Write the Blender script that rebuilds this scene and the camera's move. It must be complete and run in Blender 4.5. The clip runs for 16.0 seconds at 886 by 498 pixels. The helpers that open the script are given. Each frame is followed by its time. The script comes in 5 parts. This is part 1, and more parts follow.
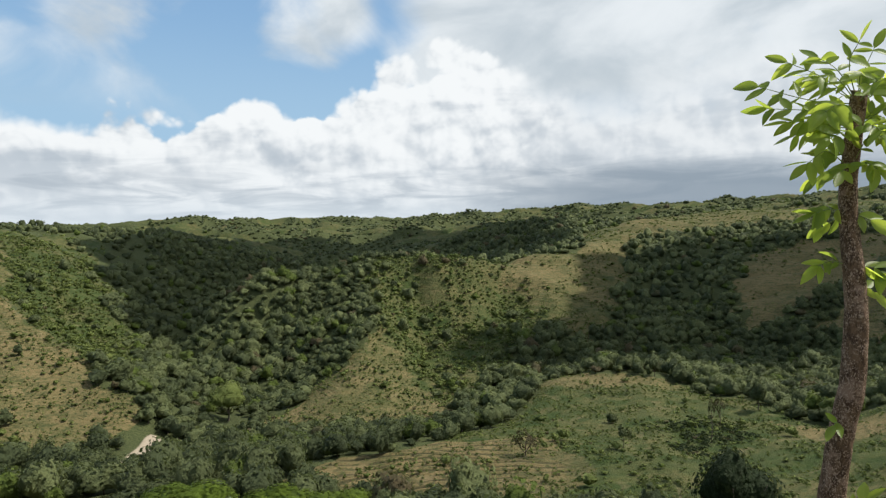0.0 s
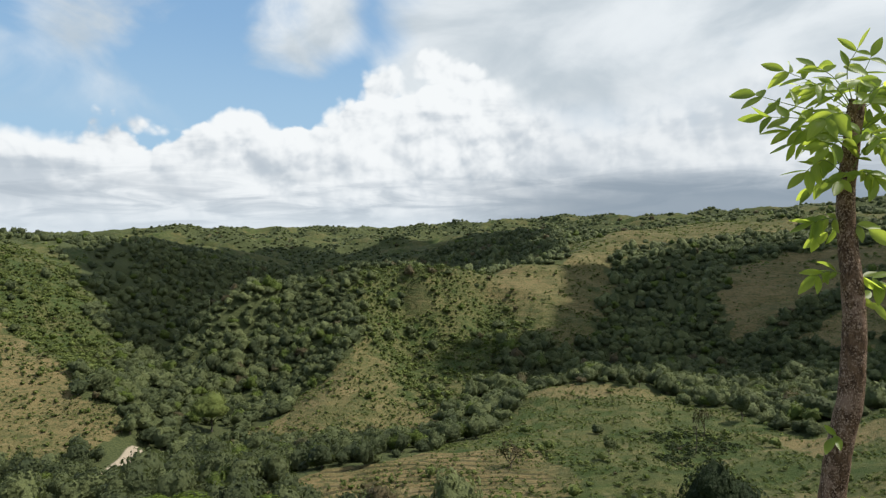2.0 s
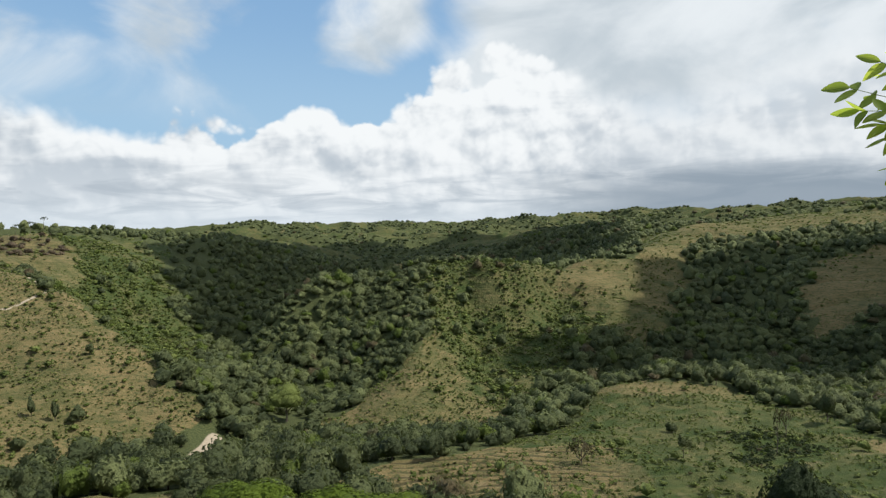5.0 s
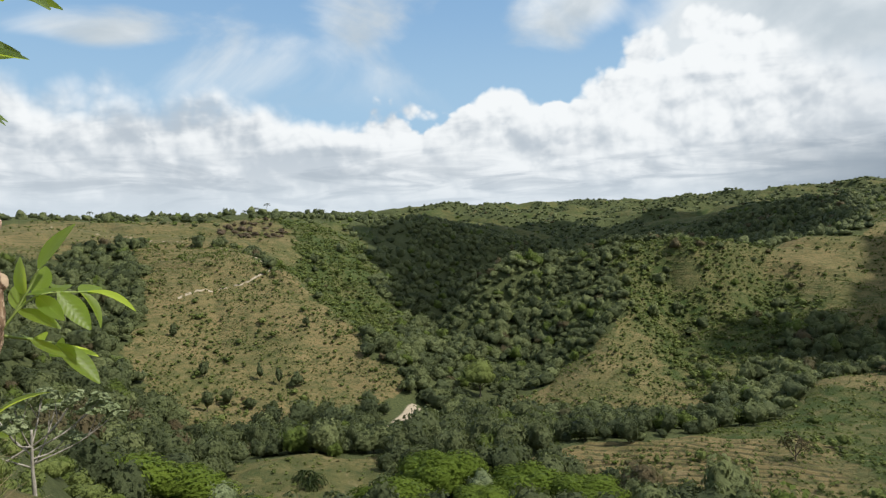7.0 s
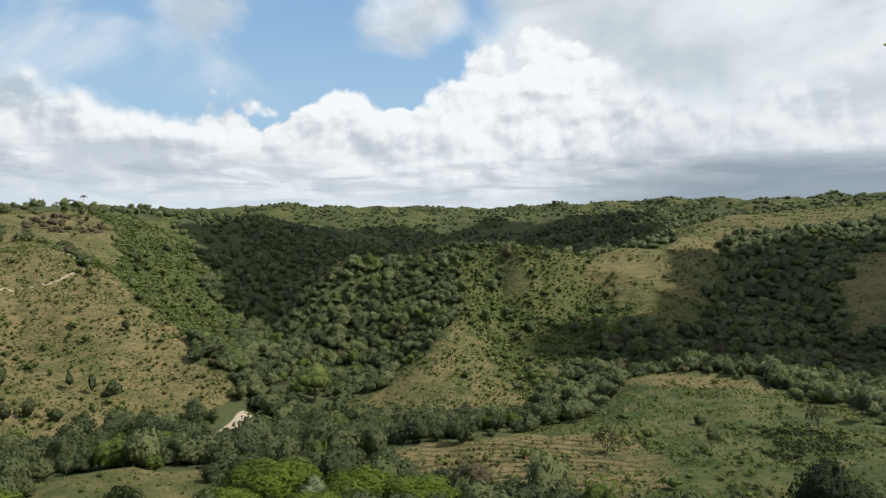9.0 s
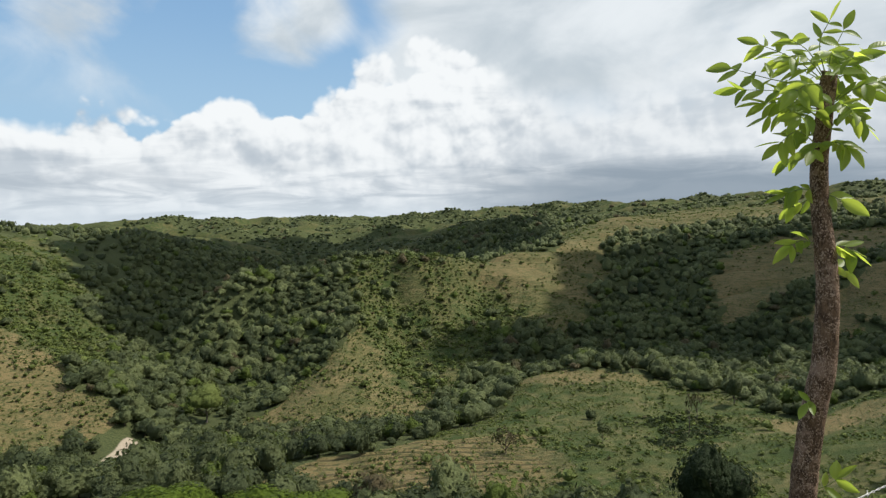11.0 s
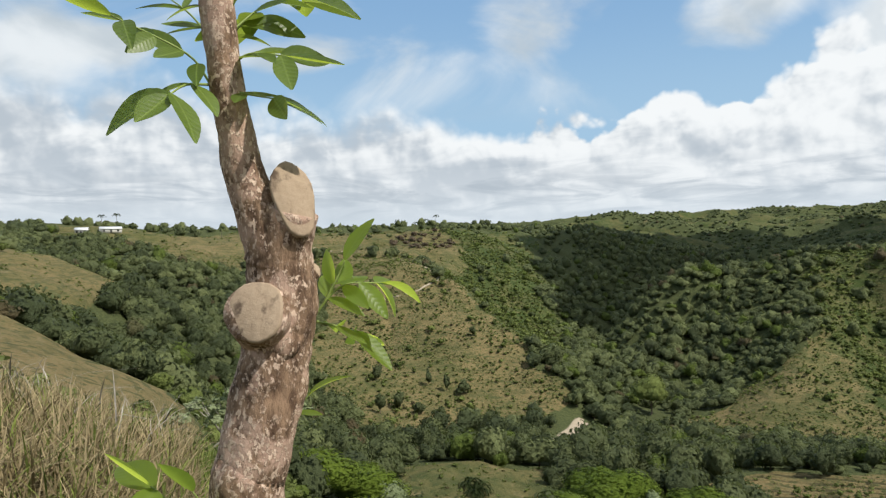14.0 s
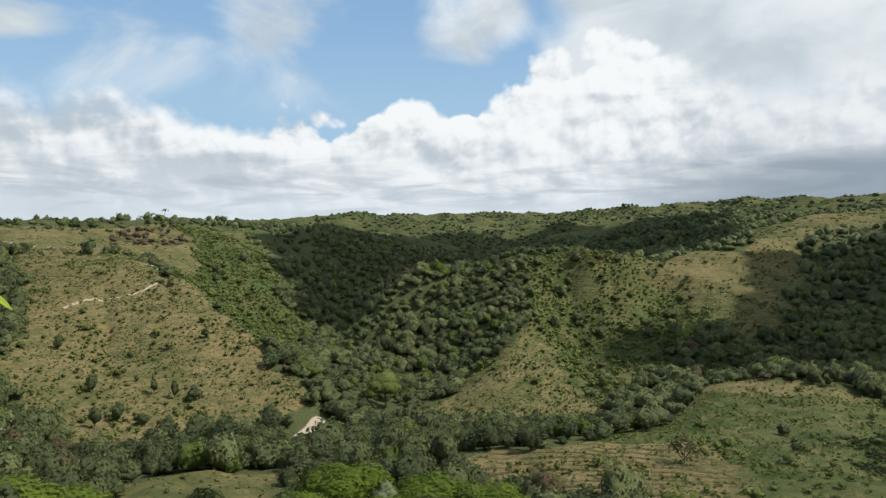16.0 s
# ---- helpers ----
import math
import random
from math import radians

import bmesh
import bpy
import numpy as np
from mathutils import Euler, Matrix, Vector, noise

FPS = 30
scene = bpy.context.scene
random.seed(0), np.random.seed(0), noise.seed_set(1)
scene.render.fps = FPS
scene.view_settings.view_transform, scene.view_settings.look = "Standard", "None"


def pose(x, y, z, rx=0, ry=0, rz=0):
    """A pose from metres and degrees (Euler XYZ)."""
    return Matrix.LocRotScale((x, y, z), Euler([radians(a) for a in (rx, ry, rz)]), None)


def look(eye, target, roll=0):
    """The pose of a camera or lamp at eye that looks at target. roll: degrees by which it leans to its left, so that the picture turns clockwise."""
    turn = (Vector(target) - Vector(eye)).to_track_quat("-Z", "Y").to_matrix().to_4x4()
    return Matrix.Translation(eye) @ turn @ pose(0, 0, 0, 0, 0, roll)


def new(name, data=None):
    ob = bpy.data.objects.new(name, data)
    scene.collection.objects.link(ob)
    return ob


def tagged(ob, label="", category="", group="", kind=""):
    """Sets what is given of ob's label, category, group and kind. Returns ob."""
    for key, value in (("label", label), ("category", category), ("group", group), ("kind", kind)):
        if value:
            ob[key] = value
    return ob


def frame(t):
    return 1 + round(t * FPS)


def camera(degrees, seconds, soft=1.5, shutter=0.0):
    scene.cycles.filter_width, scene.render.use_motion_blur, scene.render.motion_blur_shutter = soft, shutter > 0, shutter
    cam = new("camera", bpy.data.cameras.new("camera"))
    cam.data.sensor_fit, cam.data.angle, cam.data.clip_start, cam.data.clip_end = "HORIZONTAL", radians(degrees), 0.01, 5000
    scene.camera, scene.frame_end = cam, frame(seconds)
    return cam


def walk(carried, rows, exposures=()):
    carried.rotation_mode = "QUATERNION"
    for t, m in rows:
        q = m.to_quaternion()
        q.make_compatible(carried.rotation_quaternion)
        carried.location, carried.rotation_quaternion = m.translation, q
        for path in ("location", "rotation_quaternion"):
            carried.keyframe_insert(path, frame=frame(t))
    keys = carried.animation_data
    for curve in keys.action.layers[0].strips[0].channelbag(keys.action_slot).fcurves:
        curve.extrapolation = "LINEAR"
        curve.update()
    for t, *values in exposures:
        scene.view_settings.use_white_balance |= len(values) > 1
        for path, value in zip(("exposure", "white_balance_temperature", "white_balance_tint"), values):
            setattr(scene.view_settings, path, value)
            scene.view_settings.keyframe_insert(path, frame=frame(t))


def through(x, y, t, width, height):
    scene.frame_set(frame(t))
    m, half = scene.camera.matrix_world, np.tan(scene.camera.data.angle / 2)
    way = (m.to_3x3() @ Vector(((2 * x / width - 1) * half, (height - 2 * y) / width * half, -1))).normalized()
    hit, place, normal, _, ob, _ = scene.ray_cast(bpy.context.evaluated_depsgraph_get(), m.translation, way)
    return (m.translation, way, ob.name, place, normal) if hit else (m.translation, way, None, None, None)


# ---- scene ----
cam = camera(66.1, 16.0, soft=1.3)
EYE = 1.6          # the lens above the path it is held over

# seconds, place (m), heading, tilt, lean (degrees)
PATH = [
    (0.0, 0.023, -0.015, 0.016, -0.40, -1.08, 0.07),
    (0.5, -0.000, -0.004, 0.019, 7.38, -0.61, 0.11),
    (1.0, -0.023, 0.006, 0.029, 8.60, -0.41, -0.13),
    (1.5, -0.055, 0.018, 0.049, 4.20, -0.14, -0.10),
    (2.0, 0.006, 0.025, 0.009, -1.55, -0.22, -0.25),
    (2.5, 0.038, -0.004, 0.020, -4.92, -1.26, 0.11),
    (3.0, 0.094, 0.004, 0.012, -7.80, -1.26, -0.25),
    (3.5, 0.117, -0.012, 0.021, -11.46, -1.00, -0.88),
    (4.0, 0.112, -0.017, 0.027, -10.65, -0.50, -0.69),
    (4.5, 0.036, -0.021, 0.031, -3.44, -0.29, -0.12),
    (5.0, -0.032, -0.015, 0.023, 4.18, -0.71, 0.01),
    (5.2, -0.037, -0.003, 0.014, 6.78, -0.92, 0.43),
    (7.3, 0.012, 0.030, 0.003, 21.24, -2.94, 0.30),
    (7.5, 0.011, 0.031, 0.005, 21.69, -3.44, 0.00),
    (8.0, 0.013, 0.045, 0.011, 18.59, -3.00, -0.82),
    (8.5, -0.010, 0.039, -0.016, 12.71, -2.76, -1.51),
    (9.0, -0.038, 0.047, -0.050, 6.73, -1.93, -1.21),
    (9.2, -0.022, 0.034, -0.034, 4.00, -1.86, -1.35),
    (11.3, 0.036, 0.001, -0.027, -2.17, -1.17, 0.40),
    (11.5, -0.006, 0.028, -0.035, 3.18, -1.52, 0.78),
    (12.0, -0.000, 0.042, -0.021, 13.65, -2.77, 0.88),
    (12.5, 0.006, 0.072, -0.014, 21.36, -2.52, 0.67),
    (13.0, -0.064, 0.048, -0.024, 27.85, -2.06, 0.47),
    (13.5, -0.102, 0.003, -0.015, 32.80, -1.46, 0.91),
    (14.0, -0.101, -0.014, -0.012, 33.97, -1.17, 1.17),
    (14.5, -0.059, 0.004, -0.010, 29.37, -1.12, 0.89),
    (15.0, -0.010, 0.028, -0.012, 23.55, -1.65, 0.25),
    (15.5, 0.018, 0.040, -0.011, 19.54, -2.24, 0.13),
    (16.0, 0.013, 0.029, -0.008, 12.36, -1.47, -0.10),
]
walk(cam, [(t, pose(x, y, z + EYE, 90 + tilt, lean, head)) for t, x, y, z, head, tilt, lean in PATH])

# ---- light ----
SUN_BEARING, SUN_HEIGHT = -80.0, 53.0      # bearing: degrees to the left of north (y)


def bearing(b, r):
    return -r * math.sin(radians(b)), r * math.cos(radians(b))


sun_data = bpy.data.lights.new("sun", "SUN")
sun_data.energy, sun_data.angle, sun_data.color = 5.0, radians(0.55), (1.0, 0.95, 0.86)
sx, sy = bearing(SUN_BEARING, math.cos(radians(SUN_HEIGHT)))
SUN_DIR = Vector((sx, sy, math.sin(radians(SUN_HEIGHT))))
sun = new("sun", sun_data)
sun.matrix_world = look(SUN_DIR * 100, (0, 0, 0))


class Nodes:
    """Short hand for node trees: each call makes a node and returns its output."""

    def __init__(self, tree):
        self.tree = tree
        self.tree.nodes.clear()

    def node(self, kind, inputs=(), **props):
        n = self.tree.nodes.new(kind)
        for key, value in props.items():
            setattr(n, key, value)
        for key, value in dict(inputs).items():
            self.put(n.inputs[key], value)
        return n

    def put(self, socket, value):
        if isinstance(value, bpy.types.NodeSocket):
            self.tree.links.new(value, socket)
        else:
            socket.default_value = value

    def math(self, op, a, b=0.0, c=0.0, clamp=False):
        return self.node("ShaderNodeMath", {0: a, 1: b, 2: c}, operation=op, use_clamp=clamp).outputs[0]

    def ramp(self, value, lo, hi, to_lo=0.0, to_hi=1.0, smooth=True):
        return self.node("ShaderNodeMapRange", {0: value, 1: lo, 2: hi, 3: to_lo, 4: to_hi},
                         interpolation_type="SMOOTHSTEP" if smooth else "LINEAR").outputs[0]

    def mix(self, factor, a, b, blend="MIX"):
        n = self.tree.nodes.new("ShaderNodeMix")
        n.data_type, n.blend_type = "RGBA", blend
        for key, value in ((0, factor), (6, a), (7, b)):
            if key and not isinstance(value, bpy.types.NodeSocket):
                value = (*value, 1.0)[:4]
            self.put(n.inputs[key], value)
        return n.outputs[2]

    def noise(self, vector, scale, detail=4.0, rough=0.55, distortion=0.0, kind="FBM"):
        return self.node("ShaderNodeTexNoise", {"Vector": vector, "Scale": scale, "Detail": detail, "Roughness": rough,
                                                "Distortion": distortion}, noise_type=kind).outputs[0]

    def curve(self, value, stops):
        """A line through (place, value) stops, both from 0 to 1."""
        n = self.tree.nodes.new("ShaderNodeValToRGB")
        n.color_ramp.interpolation = "B_SPLINE"
        ramp = n.color_ramp.elements
        while len(ramp) < len(stops):
            ramp.new(0.5)
        for e, (p, v) in zip(ramp, stops):
            e.position = p
        for e, (p, v) in zip(ramp, stops):
            e.color = (v, v, v, 1)
        self.put(n.inputs[0], value)
        return n.outputs[0]

    def combine(self, x, y, z=0.0):
        return self.node("ShaderNodeCombineXYZ", {0: x, 1: y, 2: z}).outputs[0]


def make_sky():
    """A blue sky with a bank of cumulus over a grey, streaked deck that darkens with rain to the right."""
    world = bpy.data.worlds.new("sky")
    scene.world = world
    world.use_nodes = True
    n = Nodes(world.node_tree)
    way = n.node("ShaderNodeTexCoord").outputs["Generated"]
    xyz = n.node("ShaderNodeSeparateXYZ", {0: way}).outputs
    az = n.math("MULTIPLY", n.math("ARCTAN2", xyz[0], xyz[1]), 57.2958)     # degrees to the right of north
    el = n.math("MULTIPLY", n.math("ARCSINE", xyz[2]), 57.2958)
    sky = n.node("ShaderNodeTexSky", sky_type="NISHITA", sun_disc=False, sun_elevation=radians(SUN_HEIGHT),
                 sun_rotation=radians(-SUN_BEARING), air_density=1.0, dust_density=1.0, ozone_density=1.5).outputs[0]
    blue = n.mix(1.0, sky, (0.17, 0.175, 0.170), "MULTIPLY")
    blue = n.mix(n.ramp(el, 42, 20, 0.0, 0.85), blue, (0.24, 0.43, 0.68))
    blue = n.mix(n.ramp(el, 20, 7, 0.0, 0.75), blue, (0.40, 0.60, 0.78))

    # a slow warp, so that no two heads of cloud are alike
    plain = n.combine(az, el)
    warp_x = n.math("MULTIPLY", n.math("SUBTRACT", n.noise(plain, 0.30, 3.0, 0.5), 0.5), 1.3)
    warp_y = n.math("MULTIPLY", n.math("SUBTRACT", n.noise(n.combine(el, az, 7.0), 0.30, 3.0, 0.5), 0.5), 1.3)
    bx, by = n.math("ADD", az, warp_x), n.math("ADD", el, warp_y)

    def heap(x, y):
        """Rounded heads of cloud in four sizes, in degrees of height."""
        total = n.math("MULTIPLY", n.math("SUBTRACT", n.noise(n.combine(x, y), 0.12, 2.0, 0.5), 0.5), 3.2)
        for size, high in ((0.14, 3.0), (0.33, 1.7), (0.80, 0.75), (1.9, 0.30)):
            d = n.node("ShaderNodeTexVoronoi", {"Vector": n.combine(x, y), "Scale": size}, voronoi_dimensions="2D", feature="F1").outputs["Distance"]
            total = n.math("ADD", total, n.math("MULTIPLY", n.math("SUBTRACT", 0.42, d), high))
        return total

    # the bank's upper edge, over the bearings from 60 degrees left to 60 degrees right
    across = n.ramp(az, -60, 60, smooth=False)
    edge = n.math("MULTIPLY", n.curve(across, EDGE), 40.0)
    rise = heap(bx, by)
    depth = n.math("SUBTRACT", n.math("ADD", edge, n.math("MULTIPLY", rise, 0.85)), el)               # degrees below the edge
    for at_az, at_el, wide, high in HEADS:
        far = n.math("ADD", n.math("POWER", n.math("DIVIDE", n.math("SUBTRACT", az, at_az), wide), 2.0),
                     n.math("POWER", n.math("DIVIDE", n.math("SUBTRACT", el, at_el), high), 2.0))
        depth = n.math("MAXIMUM", depth, n.math("ADD", n.math("MULTIPLY", n.math("SUBTRACT", 1.0, far), 0.8), n.math("MULTIPLY", rise, 0.5)))
    loose = n.ramp(az, 4.0, 14.0)
    bank = n.ramp(depth, -0.1, n.math("ADD", n.ramp(az, -22.0, -40.0, 0.45, 3.2), n.math("MULTIPLY", loose, 7.0)))

    # each head is lit from above and the right
    relief = n.math("SUBTRACT", rise, heap(n.math("ADD", bx, 0.45), n.math("ADD", by, 0.70)))
    fine = n.noise(plain, 0.9, 5.0, 0.6)
    relief = n.math("ADD", relief, n.math("MULTIPLY", n.math("SUBTRACT", fine, 0.5), 0.5))
    # broad grey bellies; the middle of the bank stands in full sun, its wings are greyer
    belly = n.noise(n.combine(n.math("MULTIPLY", az, 0.085), n.math("MULTIPLY", el, 0.22)), 1.0, 5.0, 0.55, 0.5)
    middle = n.math("MULTIPLY", n.ramp(az, -34.0, -9.0), n.ramp(az, 30.0, 10.0))
    bright = n.math("ADD", n.ramp(belly, 0.36, 0.64, -0.34, 0.36), n.ramp(middle, 0.0, 1.0, -0.16, 0.20))
    bright = n.math("ADD", bright, n.ramp(depth, 5.0, 0.0, -0.12, 0.30))
    lit = n.ramp(n.math("ADD", n.math("MULTIPLY", relief, 0.50), bright), -0.75, 0.55)
    lit = n.math("ADD", n.math("MULTIPLY", lit, n.ramp(loose, 0.0, 1.0, 1.0, 0.55)), n.math("MULTIPLY", loose, 0.25))
    white = n.mix(lit, (0.50, 0.565, 0.63), (0.915, 0.945, 0.96))

    # the grey deck under the bank, in long streaks
    streak_at = n.combine(n.math("MULTIPLY", az, 0.10), n.math("MULTIPLY", el, 0.55))
    streaks = n.noise(streak_at, 1.3, 6.0, 0.55, 0.6)
    deck = n.mix(n.ramp(streaks, 0.36, 0.64), (0.46, 0.525, 0.59), (0.79, 0.845, 0.89))
    deck_on = n.math("MULTIPLY", n.ramp(el, 7.5, 3.0), n.ramp(streaks, 0.62, 0.42, 0.35, 0.85))
    white = n.mix(deck_on, white, deck)
    # pale haze low down
    white = n.mix(n.ramp(el, 4.2, 0.8, 0.0, 0.75), white, (0.65, 0.73, 0.80))
    # rain far off to the right
    rain_at = n.math("ADD", el, n.math("MULTIPLY", n.math("SUBTRACT", streaks, 0.5), 3.5))
    rain = n.math("MULTIPLY", n.ramp(az, -1.0, 14.0), n.ramp(rain_at, 7.2, 4.0))
    white = n.mix(n.math("MULTIPLY", rain, 0.86), white, (0.26, 0.325, 0.395))

    # torn sheets of higher cloud, thicker to the right
    high_at = n.combine(n.math("MULTIPLY", az, 0.6), el)
    torn = n.noise(high_at, 0.085, 8.0, 0.52, 0.8)
    fill = n.ramp(az, -8.0, 6.0, -0.06, 0.30)
    fill = n.math("ADD", fill, n.ramp(el, 24.0, 45.0, 0.0, 0.16))
    for at_az, at_el, wide, high in PUFFS:
        far = n.math("ADD", n.math("POWER", n.math("DIVIDE", n.math("SUBTRACT", az, at_az), wide), 2.0),
                     n.math("POWER", n.math("DIVIDE", n.math("SUBTRACT", el, at_el), high), 2.0))
        fill = n.math("ADD", fill, n.ramp(far, 1.0, 0.0, 0.0, 0.22))
    sheet = n.math("MULTIPLY", n.ramp(n.math("ADD", torn, fill), 0.48, 0.68), n.ramp(el, 7.5, 12.5))
    tone = n.noise(high_at, 0.13, 6.0, 0.5, 0.5)
    grey = n.mix(n.ramp(tone, 0.34, 0.62), (0.55, 0.615, 0.66), (0.85, 0.89, 0.91))
    colour = n.mix(n.math("MULTIPLY", sheet, 0.93), blue, grey)
    colour = n.mix(bank, colour, white)
    out = n.node("ShaderNodeBackground", {"Color": colour, "Strength": 1.0}).outputs[0]
    n.node("ShaderNodeOutputWorld", {"Surface": out})


# torn clouds above the bank: bearing to the right, height, half width and half height in degrees
PUFFS = [(-25.0, 18.5, 8.0, 5.5), (-10.5, 18.0, 6.5, 6.0), (-48.0, 15.0, 9.0, 2.2), (-62.0, 13.0, 12.0, 4.0)]
# heads that stand out of the bank
HEADS = [(-21.6, 9.0, 1.9, 1.0), (-14.3, 9.2, 2.6, 1.9), (-7.4, 10.4, 2.2, 2.0), (-3.0, 12.4, 2.4, 2.2), (1.3, 14.0, 2.3, 1.9), (-44.0, 9.8, 1.6, 0.7)]
# bearing across the view (0: 60 degrees left, 1: 60 degrees right) and the cloud bank's height / 40 degrees
EDGE = [(0.0, 0.31), (0.12, 0.29), (0.20, 0.250), (0.28, 0.222), (0.35, 0.212), (0.38, 0.225), (0.42, 0.245), (0.45, 0.29), (0.48, 0.335), (0.51, 0.365),
        (0.55, 0.355), (0.62, 0.38), (0.72, 0.42), (0.85, 0.42), (1.0, 0.40)]
make_sky()

# ---- materials ----


def material(name):
    m = bpy.data.materials.new(name)
    m.use_nodes = True
    return m, Nodes(m.node_tree)


def finish(n, colour, rough=0.8, bump=None, strength=0.3, distance=0.02, translucent=None, share=0.3, spec=0.3, metal=0.0):
    """The shader for a colour; translucent: the colour of light that comes through."""
    ins = {"Base Color": colour, "Roughness": rough, "Specular IOR Level": spec, "Metallic": metal}
    normal = None
    if bump is not None:
        normal = n.node("ShaderNodeBump", {"Height": bump, "Strength": strength, "Distance": distance}).outputs[0]
        ins["Normal"] = normal
    out = n.node("ShaderNodeBsdfPrincipled", ins).outputs[0]
    if translucent is not None:
        t = n.node("ShaderNodeBsdfTranslucent", {"Color": translucent}).outputs[0]
        out = n.node("ShaderNodeMixShader", {0: share, 1: out, 2: t}).outputs[0]
    n.node("ShaderNodeOutputMaterial", {"Surface": out})


def ground_material():
    """Pasture, forest floor, bare earth and river sand, by the cover of the land."""
    m, n = material("pasture")
    at = n.node("ShaderNodeTexCoord").outputs["Object"]
    attribute = n.node("ShaderNodeAttribute", attribute_name="cover").outputs
    cover, riser = attribute["Color"], attribute["Alpha"]
    wood, sand, dry = n.node("ShaderNodeSeparateColor", {0: cover}).outputs[:3]
    big = n.noise(at, 0.022, 5.0, 0.55)
    mid = n.noise(at, 0.16, 6.0, 0.6)
    fine = n.noise(at, 1.4, 6.0, 0.65)
    tuft = n.noise(at, 11.0, 4.0, 0.6)
    green = n.mix(n.ramp(mid, 0.35, 0.65), (0.036, 0.058, 0.016), (0.062, 0.084, 0.025))
    straw = n.mix(n.ramp(fine, 0.35, 0.65), (0.152, 0.115, 0.052), (0.230, 0.178, 0.088))
    dryness = n.math("ADD", dry, n.math("MULTIPLY", n.math("SUBTRACT", n.math("ADD", big, mid), 1.0), 1.5), clamp=True)
    colour = n.mix(dryness, green, straw)
    colour = n.mix(n.ramp(fine, 0.50, 0.68, 0.0, 0.6), colour, (0.058, 0.073, 0.027))
    colour = n.mix(n.ramp(tuft, 0.5, 0.75, 0.0, 0.35), colour, (0.046, 0.056, 0.022))
    speck = n.noise(at, 0.62, 3.0, 0.55)
    colour = n.mix(n.ramp(speck, 0.55, 0.63, 0.0, 0.72), colour, (0.044, 0.062, 0.022))
    # cattle treads, level along the slopes
    treads = n.noise(n.node("ShaderNodeMapping", {"Vector": at, "Scale": (0.10, 0.10, 1.5)}).outputs[0], 1.0, 5.0, 0.6, 0.3)
    colour = n.mix(n.ramp(treads, 0.50, 0.64, 0.0, 0.55), colour, (0.054, 0.066, 0.026))
    colour = n.mix(n.ramp(treads, 0.42, 0.34, 0.0, 0.35), colour, (0.215, 0.170, 0.095))
    # a darker brown-green along the low parts of the trodden steps
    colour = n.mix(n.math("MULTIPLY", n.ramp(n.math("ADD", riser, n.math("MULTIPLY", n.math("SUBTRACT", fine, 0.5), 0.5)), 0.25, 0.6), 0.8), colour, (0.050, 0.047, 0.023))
    floor = n.mix(n.ramp(fine, 0.4, 0.6), (0.046, 0.058, 0.024), (0.078, 0.090, 0.036))
    colour = n.mix(n.ramp(n.math("ADD", wood, n.math("MULTIPLY", n.math("SUBTRACT", mid, 0.5), 0.7)), 0.4, 0.6), colour, floor)
    pale = n.mix(fine, (0.29, 0.24, 0.175), (0.43, 0.37, 0.28))
    colour = n.mix(n.ramp(n.math("ADD", sand, n.math("MULTIPLY", n.math("SUBTRACT", fine, 0.5), 0.25)), 0.42, 0.58), colour, pale)
    rise = n.math("ADD", n.math("ADD", fine, n.math("MULTIPLY", treads, 1.2)), n.math("MULTIPLY", tuft, 0.25))
    finish(n, colour, 0.95, rise, 0.9, 0.5, spec=0.1)
    return m


def foliage_material(name, dark, light, through=0.28):
    """Leaves in clumps; each tree has its own tint."""
    m, n = material(name)
    tint = n.node("ShaderNodeAttribute", attribute_name="tint").outputs["Color"]
    tree, warm, _ = n.node("ShaderNodeSeparateColor", {0: tint}).outputs[:3]
    island = n.node("ShaderNodeNewGeometry").outputs["Random Per Island"]
    k = n.math("ADD", n.math("MULTIPLY", tree, 0.78), n.math("MULTIPLY", island, 0.22))
    colour = n.mix(k, dark, light)
    colour = n.mix(n.ramp(warm, 0.975, 0.985), colour, (0.120, 0.095, 0.052))
    colour = n.mix(n.ramp(warm, 0.07, 0.04), colour, (0.110, 0.150, 0.030))
    at = n.node("ShaderNodeTexCoord").outputs["Object"]
    clump = n.noise(at, 0.8, 5.0, 0.7)
    colour = n.mix(n.ramp(clump, 0.3, 0.6, 0.4, 0.0), colour, dark)
    rise = n.math("ADD", n.noise(at, 0.9, 4.0, 0.7), n.math("MULTIPLY", n.noise(at, 3.2, 3.0, 0.6), 0.4))
    finish(n, colour, 0.6, rise, 0.9, 1.1, translucent=n.mix(0.5, colour, (0.19, 0.24, 0.07)), share=through, spec=0.1)
    return m


def bark_material(name, dark, light, scale=6.0):
    m, n = material(name)
    at = n.node("ShaderNodeTexCoord").outputs["Object"]
    grain = n.noise(n.node("ShaderNodeMapping", {"Vector": at, "Scale": (1.0, 1.0, 0.3)}).outputs[0], scale, 6.0, 0.65)
    colour = n.mix(n.ramp(grain, 0.35, 0.68), dark, light)
    finish(n, colour, 0.9, grain, 0.6, 0.3 / scale, spec=0.15)
    return m


